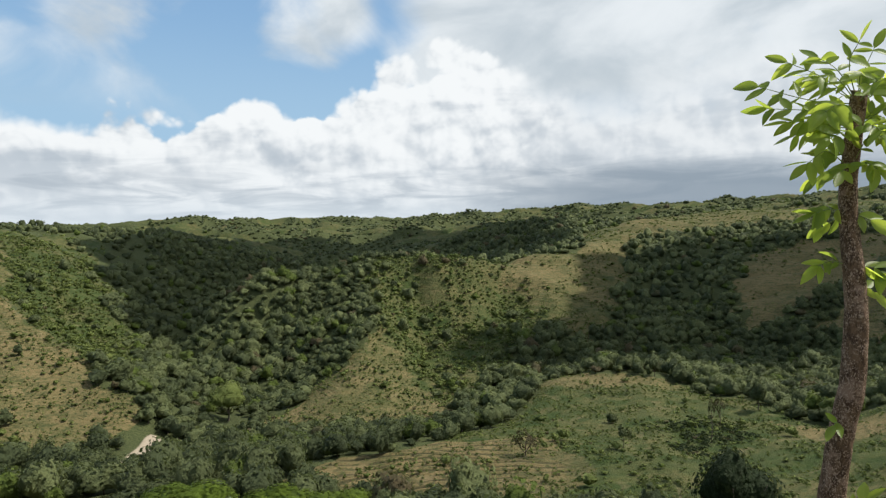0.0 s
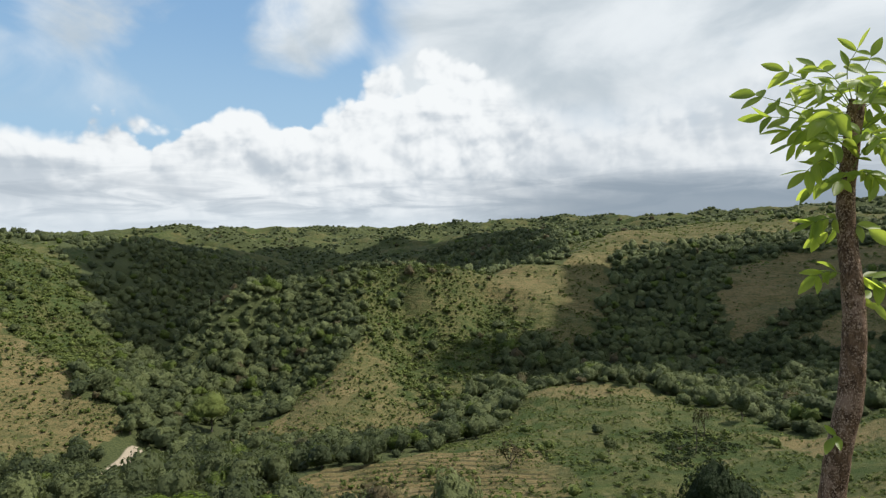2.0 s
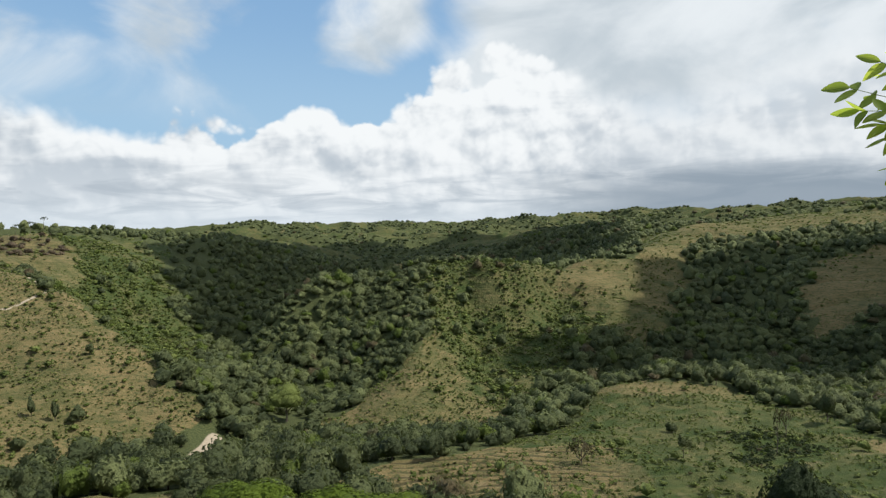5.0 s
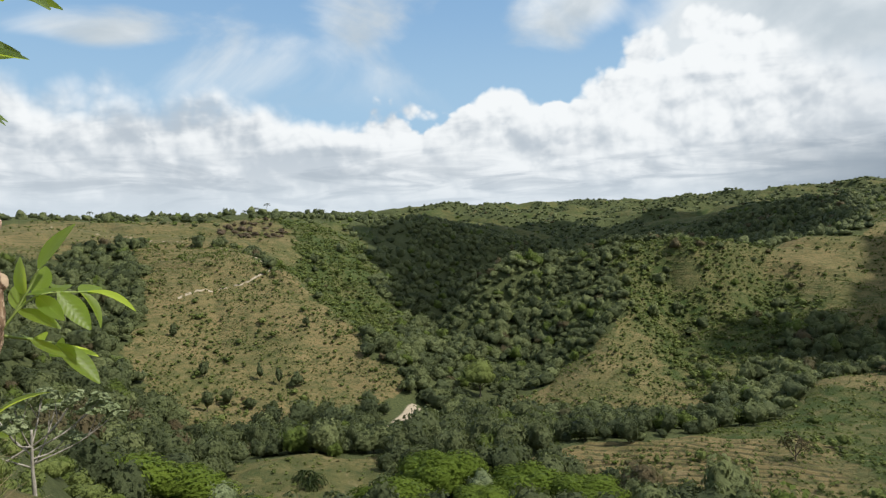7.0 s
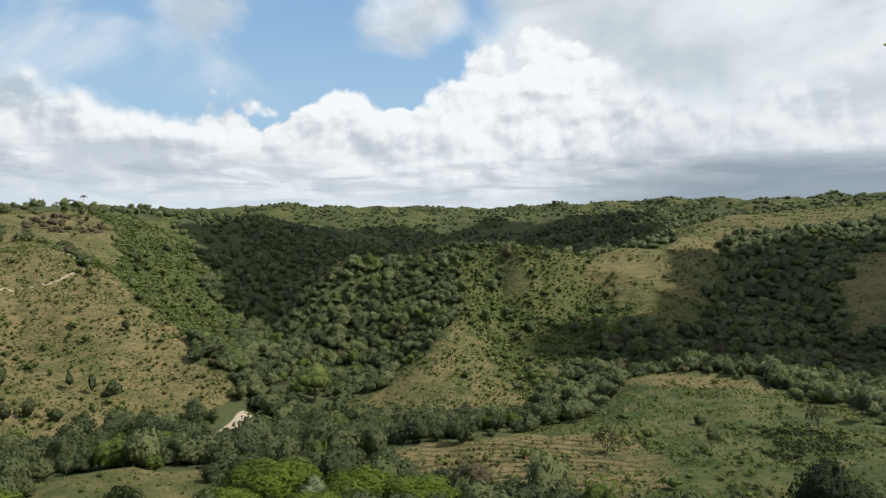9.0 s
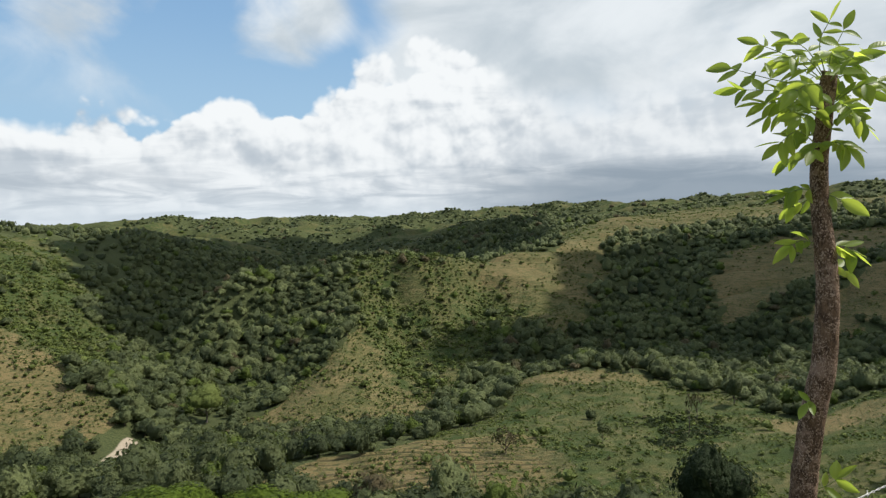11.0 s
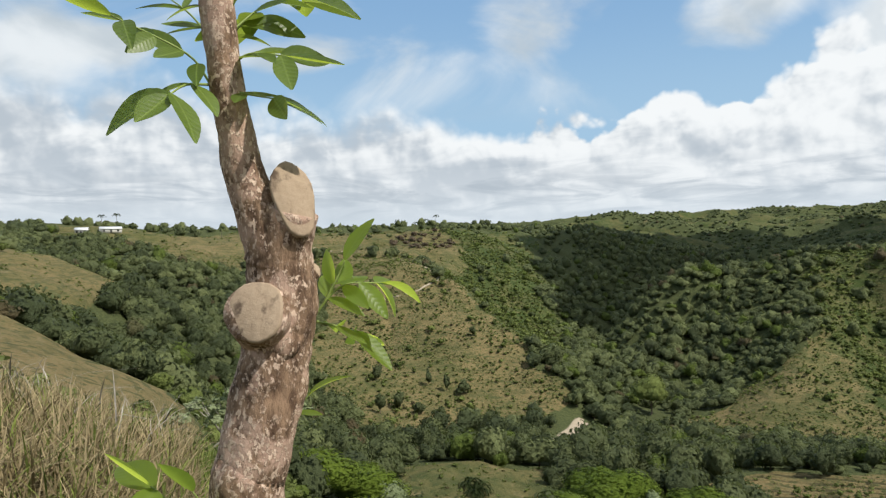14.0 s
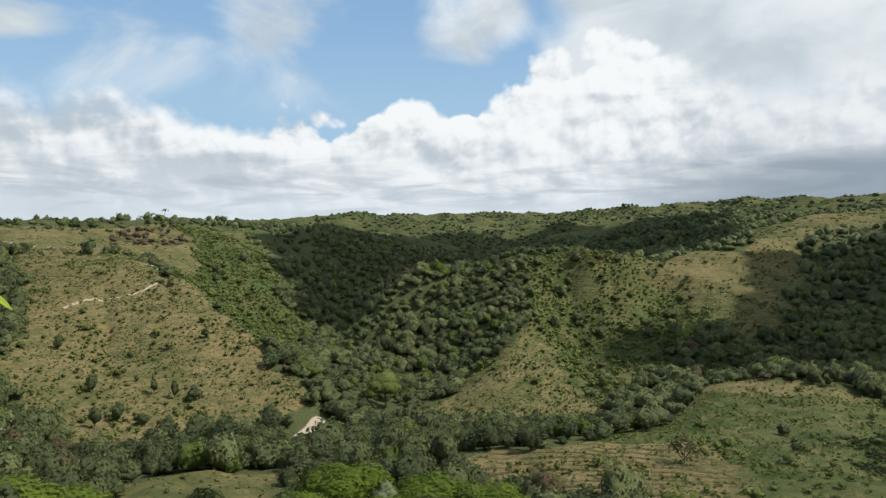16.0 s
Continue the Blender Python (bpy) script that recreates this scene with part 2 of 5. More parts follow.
M_GROUND = ground_material()
M_FOREST = foliage_material("forest_leaves", (0.054, 0.070, 0.034), (0.186, 0.214, 0.090), 0.25)
M_SHRUB = foliage_material("shrub_leaves", (0.078, 0.104, 0.030), (0.205, 0.246, 0.070), 0.25)
M_DRYBUSH = foliage_material("half_bare_twigs", (0.075, 0.058, 0.040), (0.165, 0.125, 0.085), 0.2)
M_DARKLEAF = foliage_material("dark_glossy_leaves", (0.014, 0.024, 0.010), (0.040, 0.060, 0.022), 0.15)
M_TRUNK = bark_material("grey_bark", (0.07, 0.055, 0.04), (0.22, 0.19, 0.15), 2.0)

# ---- the land ----
# Crests, valleys and slopes, each as points (bearing to the left, distance in metres, angle from the eye in degrees).
LAND = []


def line(*points, step=0.05):
    """A line of the land, filled in between its points."""
    pts = [(radians(b), math.log(r), r * math.tan(radians(e))) for b, r, e in points]
    for p, q in zip(pts, pts[1:]):
        n = max(1, math.ceil(math.hypot(q[0] - p[0], q[1] - p[1]) / step))
        LAND.extend(tuple(a + (c - a) * i / n for a, c in zip(p, q)) for i in range(n))
    LAND.append(pts[-1])


# where the camera stands, and the steep drop in front
for b in range(-180, 180, 30):
    LAND.append((radians(b), math.log(0.5), -1.6))
line((70, 5, -20), (56, 5, -24), (50, 5, -32), (20, 5, -38), (-20, 5, -36), (-38, 5, -24), (-60, 5, -19), step=0.1)
line((70, 35, -10.2), (56, 35, -13.8), (52, 33, -20), (45, 35, -30), (20, 40, -34), (-20, 40, -34), (-33, 40, -27), step=0.1)
line((40, 90, -27), (20, 90, -28), (0, 90, -28), (-20, 85, -27), (-32, 80, -23), (-45, 70, -20), (-60, 60, -16), step=0.1)
line((-30, 10, -30), (-36, 10, -20), (-44, 12, -15), (-52, 12, -12), (-62, 12, -11))
line((-36, 45, -23), (-45, 40, -20.5), (-60, 40, -17))
# the dry slope to the left and the grassy hill behind it
line((75, 75, -7), (67, 75, -8), (62, 75, -10), (56, 75, -13))
line((75, 130, -4.2), (67, 120, -5.2), (62, 110, -8.8), (56, 92, -11.8), (53, 70, -16))
line((62, 170, -8.5), (56, 160, -13), (52, 145, -16.5), (45, 185, -16.8), (40, 212, -16.6))
line((75, 255, 0.2), (67, 260, -0.4), (63.6, 252, -1.1), (59.1, 240, -3.3), (55, 235, -6.5))
line((75, 180, -2.5), (67, 180, -3.2), (62, 195, -4.6))
line((57, 300, -5.0), (52, 260, -9.5), (47, 270, -10.0))
line((62, 380, -1.3), (56, 360, -2.6), (50, 400, -3.6), (46, 350, -4.8))
# the plateau with the houses, and its shoulder
line((90, 520, 1.2), (67, 520, 0.9), (63.5, 520, 1.2), (60, 520, 0.9), (56, 540, 0.2), (50, 570, 0.1), (44.5, 600, 0.1), (38, 640, 0.2), (34, 640, 0.5),
     (29.4, 680, -0.1), (26.6, 720, -0.1), (22.9, 760, -0.3), (19.2, 800, -0.8), (15.4, 850, -1.3), (12.1, 900, -2.2))
line((60, 900, 0.3), (45, 950, 0.0), (30, 1100, 0.0), step=0.1)
# the hill with the path
line((43.4, 480, -1.3), (38.2, 430, -2.0), (34.3, 370, -3.5), (30.1, 330, -6.9), (26.6, 292, -9.8), (23.9, 268, -12.2))
line((42, 340, -5.5), (38, 310, -8.2), (33, 280, -10.6), (28, 262, -13.2))
line((43, 235, -13.6), (40.3, 220, -15.6), (35, 230, -15.8), (30.1, 235, -15.9), (26, 240, -15.6))
line((30, 410, -6.4), (27, 370, -8.2), (24.5, 320, -10.6))
line((33, 600, 0.2), (28.7, 560, -1.6), (26.5, 490, -4.6), (24.2, 430, -8.0), (22.5, 385, -10.0))
line((38.2, 540, -0.7), (34, 500, -1.4), (30, 480, -3.2))
# the gorge and the river
line((36, 195, -18.2), (30, 200, -17.8), (25, 220, -17.2), (23.6, 233, -16.4), (20, 285, -13.6), (20.5, 350, -11.2), (21.2, 420, -9.6), (18.5, 520, -7.4), (14.5, 680, -5.2), (8, 880, -3.6))
line((30, 200, -17.8), (20, 215, -17.6), (10, 225, -17.2), (3, 235, -16.6), (-3.7, 255, -15.0), (-3.7, 292, -13.4), (-12.4, 335, -11.3),
     (-21.8, 350, -10.5), (-30.7, 370, -9.5), (-38.7, 380, -8.6), (-44.4, 390, -8.0), (-60, 400, -7.4))
line((20, 640, -4.4), (17, 740, -2.6))
# the central hill and its spur
line((18.6, 415, -7.2), (17.2, 430, -5.6), (14.5, 440, -4.0), (10.7, 450, -3.3), (6, 460, -2.0), (3.1, 450, -2.1), (0.3, 440, -2.6), (-2.5, 450, -2.8), (-3.9, 480, -2.2),
     (-6.2, 510, -2.4), (-10.1, 560, -1.3), (-14.4, 680, 0.2), (-17.9, 800, 1.3), (-21.6, 870, 1.6))
line((6, 460, -2.0), (5.4, 400, -5.0), (5.9, 350, -8.0), (6.3, 320, -9.9), (7.7, 290, -12.8), (9.5, 262, -15.6))
line((14.5, 415, -6.6), (12.5, 378, -9.6), (12.5, 335, -12.4), (14.5, 285, -14.6))
line((11, 430, -4.8), (9.5, 400, -6.6), (9, 365, -8.8))
line((1.8, 425, -5.2), (1.2, 385, -8.6), (0.5, 335, -11.6), (-1.0, 285, -14.0), (-1.0, 262, -15.2))
line((-5.0, 465, -5.0), (-4.8, 410, -7.8), (-3.9, 320, -12.0))
line((-10.1, 560, -1.3), (-9.2, 510, -2.7), (-10.0, 450, -5.2), (-12.0, 390, -8.6))
line((8, 620, -4.6), (0, 620, -4.0), (-6, 680, -2.6))
line((14, 520, -6.2), (9, 530, -5.4), (4, 530, -5.0), (-1, 530, -4.6))
line((-8, 600, -2.6), (-11, 660, -1.6))
line((66, 340, -2.4), (60, 310, -4.6))
# the wooded gully and the dim slope right of it
line((-15.5, 600, -1.8), (-17.5, 520, -4.4), (-19.5, 440, -7.2), (-21, 390, -9.3))
line((-22, 620, -1.2), (-24, 520, -3.6), (-26, 430, -7.0))
line((-24, 760, 1.0), (-28.4, 680, -0.2), (-32.6, 700, 0.2), (-38.5, 750, 1.1), (-44, 800, 2.0), (-60, 800, 2.4))
line((-30, 520, -3.2), (-34.7, 500, -3.2), (-42, 500, -2.9), (-60, 500, -2))
line((-24.3, 930, 2.0), (-32.5, 1000, 2.8), (-38.5, 1000, 3.0), (-44.4, 1000, 2.8), (-60, 1000, 3.0))
# the pastures on the near side of the river
line((-8.5, 272, -12.8), (-10.5, 285, -11.6), (-13.8, 292, -11.0), (-17.6, 288, -11.1), (-21.8, 272, -12.1), (-26.4, 245, -12.9), (-29.9, 220, -13.6))
line((-31.5, 225, -12.8), (-34.9, 232, -11.2), (-38.8, 235, -10.3), (-44.7, 235, -8.7), (-60, 235, -6.5))
line((-28, 165, -17.0), (-33, 160, -16.0), (-38, 150, -15.4), (-46, 150, -13.0), (-60, 150, -10.5))
line((15.5, 160, -20.2), (14.3, 165, -19.5), (10.3, 172, -18.4), (3.9, 182, -17.3), (-3, 186, -16.9), (-7.7, 195, -16.3), (-14.9, 205, -15.4))
line((-5, 225, -15.6), (-10, 235, -14.2), (-16, 235, -13.6), (-22, 220, -14.2))
line((12, 145, -22.2), (0, 150, -20.6), (-8, 150, -20.0), (-17, 152, -19.0), (-24, 155, -18.2))
# the knoll at the valley's mouth
line((37, 158, -19.8), (34, 165, -18.9), (31.2, 172, -18.4), (27.6, 166, -19.3), (24, 166, -20.0))
line((45, 140, -20.5), (38, 142, -21.8), (31.2, 140, -21.6), (22, 150, -21.6))
# the far ranges
line((40, 1800, 0.4), (26, 1700, 0.5), (23, 1700, 0.8), (19.2, 1700, 1.2), (14.5, 1700, 0.9), (10.2, 1700, 1.1), (6.9, 1700, 1.3), (3.6, 1750, 1.0), (-1.9, 1800, 1.6),
     (-7.5, 1850, 2.0), (-11.2, 1850, 2.2), (-14.7, 1800, 2.2), (-20, 1800, 2.0), (-30, 1900, 2.2))
line((10, 1250, -0.8), (4, 1200, -0.3), (-0.9, 1050, -0.1), (-3.7, 1020, 0.5), (-7.4, 1050, 1.2), (-10.3, 1080, 1.5), (-15, 1150, 1.6))
line((5, 960, -2.2), (0, 860, -2.0), (-5, 820, -1.2), (-10, 800, -0.4))
line((15, 1250, -0.7), (9, 1420, 0.0), (0, 1400, 0.3))
for b in range(-180, 180, 12):
    LAND.append((radians(b), math.log(4900), 4900 * math.tan(radians(0.15))))
    if not -65 <= b <= 95:
        LAND.extend([(radians(b), math.log(6), -1.4), (radians(b), math.log(40), 0.0), (radians(b), math.log(400), 8.0), (radians(b), math.log(1600), 30.0)])


def solve_land():
    """Weights of a smooth sheet through the land's lines (over bearing and the distance's logarithm)."""
    seen = {}
    for a, u, z in LAND:
        seen[(round(a / 0.008), round(u / 0.008))] = (a, u, z)
    p = np.array(list(seen.values()))
    at = np.stack([np.cos(p[:, 0]) * 1.6, np.sin(p[:, 0]) * 1.6, p[:, 1]], 1)
    scale = np.exp(p[:, 1])
    gap = np.linalg.norm(at[:, None] - at[None], axis=2)
    n = len(p)
    full = np.zeros((n + 4, n + 4))
    full[:n, :n] = -gap - 0.004 * np.eye(n)
    full[:n, n] = full[n, :n] = 1
    full[:n, n + 1:] = at
    full[n + 1:, :n] = at.T
    # heights are taken as angles, so that near and far ground are smooth alike
    w = np.linalg.solve(full, np.concatenate([p[:, 2] / scale, np.zeros(4)]))
    return at, w


CENTRES, WEIGHTS = solve_land()


def wave(x, y, size, seed):
    """Cheap smooth noise over the plan, about -1 to 1."""
    rng = np.random.RandomState(seed)
    total = np.zeros_like(x)
    for k in range(7):
        a, f, ph = rng.uniform(0, 2 * np.pi), rng.uniform(0.6, 1.5), rng.uniform(0, 6.28)
        total += np.sin((x * np.cos(a) + y * np.sin(a)) * f * 2 * np.pi / size + ph + 1.3 * np.sin((y * np.cos(a) - x * np.sin(a)) * f * 3.1 / size + ph * 2))
    return total / 3.2


def cattle_treads(x, y):
    """Where cattle have trodden the near pasture into steps, and the steps' rise and fall."""
    r, a = np.hypot(x, y), np.arctan2(-x, y)
    tread = np.clip(1.3 - np.abs(a - radians(0)) / 0.24, 0, 1) * np.clip(1.5 - np.abs(r - 166) / 26, 0, 1)
    step = np.sin(r * 1.75 + 3 * wave(x, y, 60, 8) + 1.6 * wave(x, y, 25, 9))
    return tread * np.clip(0.75 + 0.5 * wave(x, y, 13, 10), 0, 1), step


def land_height(x, y):
    """The height of the land at plan points (arrays)."""
    x, y = np.asarray(x, float), np.asarray(y, float)
    r = np.maximum(np.hypot(x, y), 0.5)
    a = np.arctan2(-x, y)
    at = np.stack([np.cos(a) * 1.6, np.sin(a) * 1.6, np.log(r)], -1).reshape(-1, 3)
    out = np.empty(len(at))
    for i in range(0, len(at), 20000):
        q = at[i:i + 20000]
        g = np.sqrt(np.maximum((q ** 2).sum(1)[:, None] + (CENTRES ** 2).sum(1)[None] - 2 * q @ CENTRES.T, 0))
        out[i:i + 20000] = -g @ WEIGHTS[:-4] + WEIGHTS[-4] + q @ WEIGHTS[-3:]
    z = out.reshape(r.shape) * r
    small = np.clip((r - 30) / 150, 0, 1)
    z = z + small * (0.9 * wave(x, y, 55, 3) + 0.35 * wave(x, y, 19, 4))
    # gullies and small spurs down the slopes of the far side
    z = z + np.clip((r - 255) / 120, 0, 1) * (1.4 * wave(x, y, 75, 15) - 3.0 * np.exp(-(wave(x, y, 95, 16) / 0.22) ** 2) + 0.9)
    far = np.clip((r - 600) / 700, 0, 1)
    z = z + far * (7 * wave(x, y, 330, 5) + 5 * wave(x, y, 140, 6)) + np.clip((r - 900) / 500, 0, 1) * (15 * np.exp(-(wave(x, y, 200, 17) / 0.5) ** 2) - 7)
    tread, step = cattle_treads(x, y)
    z = z + tread * 0.30 * (step + 0.35 * np.abs(step))
    return z + EYE


# ---- land cover: fields of grass, as outlines of (bearing, distance) ----
def field(dry, shrubs, *outline):
    return dry, shrubs, np.array([(radians(b), math.log(r)) for b, r in outline])


FIELDS = [
    # brush
    field(0.22, 2.9, (5.2, 462), (-4, 490), (-8, 510), (-10.5, 440), (-6, 350), (-2.8, 298), (1, 300), (5.4, 350)),
    field(0.55, 1.25, (-8.5, 545), (-16.5, 650), (-15, 480), (-13.5, 385), (-8, 395)),
    field(0.12, 2.8, (34.5, 395), (33, 640), (26, 720), (26, 500), (23.6, 405), (24.5, 330), (27, 300), (30.3, 337)),
    field(0.12, 1.6, (-18, 330), (-30, 350), (-45, 360), (-62, 360), (-62, 330), (-45, 330), (-30, 322)),
    # pasture
    field(0.45, 1.0, (-9, 600), (-14, 640), (-22, 700), (-27, 770), (-27, 940), (-18, 940), (-12, 780)),
    field(0.70, 1.3, (45.5, 245), (41, 217), (37, 222), (31, 230), (27, 240), (24.3, 248), (22.6, 268), (26.4, 294), (30.3, 337), (34.5, 378), (38.5, 440), (44, 490), (44, 350)),
    field(0.65, 0.6, (44, 480), (38, 445), (34.5, 395), (31.5, 470), (33.5, 640), (45, 640), (58, 540), (57, 400), (50, 425)),
    field(0.75, 0.08, (80, 290), (66, 268), (58.5, 246), (60, 215), (66, 160), (80, 150)),
    field(1.0, 0.05, (80, 25), (53, 25), (54, 75), (57, 95), (62, 112), (66, 140), (80, 155)),
    field(0.68, 1.45, (6.2, 342), (7.5, 308), (11, 288), (15.8, 274), (15.2, 262), (9, 252), (3, 254), (-1.5, 268), (-1.0, 295), (2.0, 325), (4.6, 352)),
    field(0.6, 1.1, (-7.0, 540), (-5.5, 490), (-7.6, 440), (-9.6, 425), (-10.5, 470), (-9.5, 560)),
    field(0.62, 0.8, (-11, 590), (-12, 560), (-15.5, 640), (-20, 770), (-27, 810), (-23, 880), (-16, 760)),
    field(0.85, 0.6, (-23.5, 430), (-24.5, 560), (-27, 650), (-44, 790), (-62, 790), (-62, 440), (-40, 430), (-28, 410)),
    field(0.18, 0.95, (-8.2, 275), (-12, 288), (-18, 286), (-23, 262), (-30, 216), (-35, 230), (-62, 233), (-62, 15), (-34, 15), (-28, 110), (-12, 122),
          (15.2, 158), (10, 173), (0, 186), (-5, 215), (-7, 250)),
    field(0.7, 0.7, (-8.2, 275), (-12, 288), (-18, 286), (-20, 270), (-12, 262)),
    field(0.8, 0.9, (15.2, 158), (10, 173), (0, 186), (-10, 196), (-14, 160), (-8, 140), (4, 145)),
    field(0.2, 1.15, (-20, 225), (-26, 215), (-27, 185), (-20, 175)),
    field(0.8, 0.15, (-26, 220), (-30, 214), (-36, 222), (-40, 205), (-31, 185)),
    field(0.42, 0.3, (38.0, 160), (34.5, 170), (31, 175), (25.6, 169), (25.4, 150), (27, 118), (35.5, 116), (38.5, 140)),
    field(0.5, 0.5, (-13.5, 640), (-17, 790), (-21, 880), (-30, 930), (-30, 780), (-20, 730)),
    field(0.5, 0.4, (64.5, 440), (64, 535), (55, 540), (55.5, 450)),
    field(0.45, 0.5, (-19, 830), (-24, 920), (-62, 1010), (-62, 930), (-25, 830)),
]


def inside(a, u, outline):
    hit = np.zeros(a.shape, bool)
    for (a0, u0), (a1, u1) in zip(outline, np.roll(outline, -1, 0)):
        cross = (u0 > u) != (u1 > u)
        hit ^= cross & (a < (a1 - a0) * (u - u0) / (u1 - u0 + 1e-12) + a0)
    return hit


def along(x, y, points, width):
    """1 on a track through plan points, falling to 0 at its edge."""
    best = np.full(np.shape(x), 1e9)
    for (b0, r0), (b1, r1) in zip(points, points[1:]):
        (x0, y0), (x1, y1) = bearing(b0, r0), bearing(b1, r1)
        t = np.clip(((x - x0) * (x1 - x0) + (y - y0) * (y1 - y0)) / ((x1 - x0) ** 2 + (y1 - y0) ** 2), 0, 1)
        best = np.minimum(best, np.hypot(x - x0 - t * (x1 - x0), y - y0 - t * (y1 - y0)))
    return np.clip(1 - best / width, 0, 1)


# a line of trees up the dim slope
GULLY = [(-27, 425), (-30, 470), (-34, 540), (-38, 640)]


def land_cover(x, y):
    """Wood (0 to 1), dryness and shrubs at plan points; the fields' edges wander."""
    x, y = np.asarray(x, float), np.asarray(y, float)
    r = np.maximum(np.hypot(x, y), 0.5)
    a, u = np.arctan2(-x, y), np.log(r)
    wx, wy = wave(x, y, 26, 11) * 0.014 + wave(x, y, 90, 13) * 0.012, wave(x, y, 26, 12) * 0.016 + wave(x, y, 90, 14) * 0.02
    wood, dry, shrub = np.ones(r.shape), np.full(r.shape, 0.3), np.zeros(r.shape)
    for d, s, outline in FIELDS:
        hit = inside(a + wx, u + wy, outline)
        wood[hit], dry[hit], shrub[hit] = 0, d, s
    far = r > 940
    patch = wave(x, y, 260, 21) + 0.6 * wave(x, y, 90, 22)
    bare = far & (patch > 0.3)
    wood[bare], dry[bare], shrub[bare] = 0, 0.22, 0.5
    wood[along(x, y, GULLY, 13.0) > 0.1] = 1
    near = r < 22
    wood[near], dry[near], shrub[near] = 0, 0.6, 0
    behind = (np.abs(a) > radians(80))
    wood[behind] = 0
    return wood, dry, shrub


RIVER = [(24.9, 220), (23.6, 236), (22.7, 250)]
RIVER_UPPER = [(20.3, 282), (19.8, 290)]
RIVER_RIGHT = [(-3.3, 254), (-3.7, 262)]
PATHS = [[(34.3, 371), (36.5, 352), (39.0, 345), (41.5, 335)], [(34.3, 371), (36.5, 420), (41, 470), (46, 520), (50, 560)]]


def link_mesh(name, verts, faces, mat, parent=None, smooth=False, colours=None, layer="tint", normals=None):
    me = bpy.data.meshes.new(name)
    verts, faces = np.asarray(verts, np.float32), np.asarray(faces, np.int32)
    k = faces.shape[1]
    me.vertices.add(len(verts))
    me.vertices.foreach_set("co", verts.ravel())
    me.loops.add(faces.size)
    me.loops.foreach_set("vertex_index", faces.ravel())
    me.polygons.add(len(faces))
    me.polygons.foreach_set("loop_start", np.arange(0, faces.size, k, dtype=np.int32))
    if colours is not None:
        layer = me.color_attributes.new(layer, "FLOAT_COLOR", "POINT")
        layer.data.foreach_set("color", np.asarray(colours, np.float32).ravel())
    me.update(calc_edges=True)
    if smooth:
        me.polygons.foreach_set("use_smooth", np.ones(len(faces), bool))
    if normals is not None:
        me.polygons.foreach_set("use_smooth", np.ones(len(faces), bool))
        me.normals_split_custom_set_from_vertices(np.asarray(normals, np.float32))
    me.materials.append(mat)
    ob = new(name, me)
    ob.parent = parent
    return ob


def make_ground():
    az = np.concatenate([np.arange(-180, -50, 2.5), np.arange(-50, 72, 0.33), np.arange(72, 180, 2.5)])
    rr = np.exp(np.concatenate([np.linspace(math.log(0.6), math.log(90), 70, endpoint=False), np.linspace(math.log(90), math.log(132), 40, endpoint=False), np.linspace(math.log(132), math.log(212), 190, endpoint=False),
                                np.linspace(math.log(212), math.log(1100), 180, endpoint=False),
                                np.linspace(math.log(1100), math.log(2200), 100, endpoint=False), np.linspace(math.log(2200), math.log(4950), 20)]))
    a, r = np.meshgrid(np.radians(az), rr)
    x, y = -np.sin(a) * r, np.cos(a) * r
    z = land_height(x, y)
    wood, dry, shrub = land_cover(x, y)
    sand = np.maximum.reduce([along(x, y, RIVER, 4.6), along(x, y, RIVER_UPPER, 3.0), along(x, y, RIVER_RIGHT, 2.6)])
    for p in PATHS:
        sand = np.maximum(sand, 0.85 * along(x, y, p, 2.2))
    n, m = a.shape
    verts = np.concatenate([np.stack([x, y, z], -1).reshape(-1, 3), [[0, 0, float(z[0].mean())]]])
    i, j = np.meshgrid(np.arange(n - 1), np.arange(m), indexing="ij")
    k = (j + 1) % m
    faces = np.stack([i * m + j, (i + 1) * m + j, (i + 1) * m + k, i * m + k], -1).reshape(-1, 4)
    spokes = np.arange(0, m - 1, 2)
    faces = np.concatenate([faces, np.stack([np.full(len(spokes), n * m), spokes, spokes + 1, (spokes + 2) % m], -1)])
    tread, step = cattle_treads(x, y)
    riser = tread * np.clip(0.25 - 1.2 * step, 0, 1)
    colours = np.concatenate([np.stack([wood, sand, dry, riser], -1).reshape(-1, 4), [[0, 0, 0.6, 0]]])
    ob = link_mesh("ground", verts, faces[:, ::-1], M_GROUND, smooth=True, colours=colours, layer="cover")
    return tagged(ob, "hilly pasture and wooded slopes falling to a river valley", "ground", kind="structure")


ground = make_ground()

# ---- woods ----


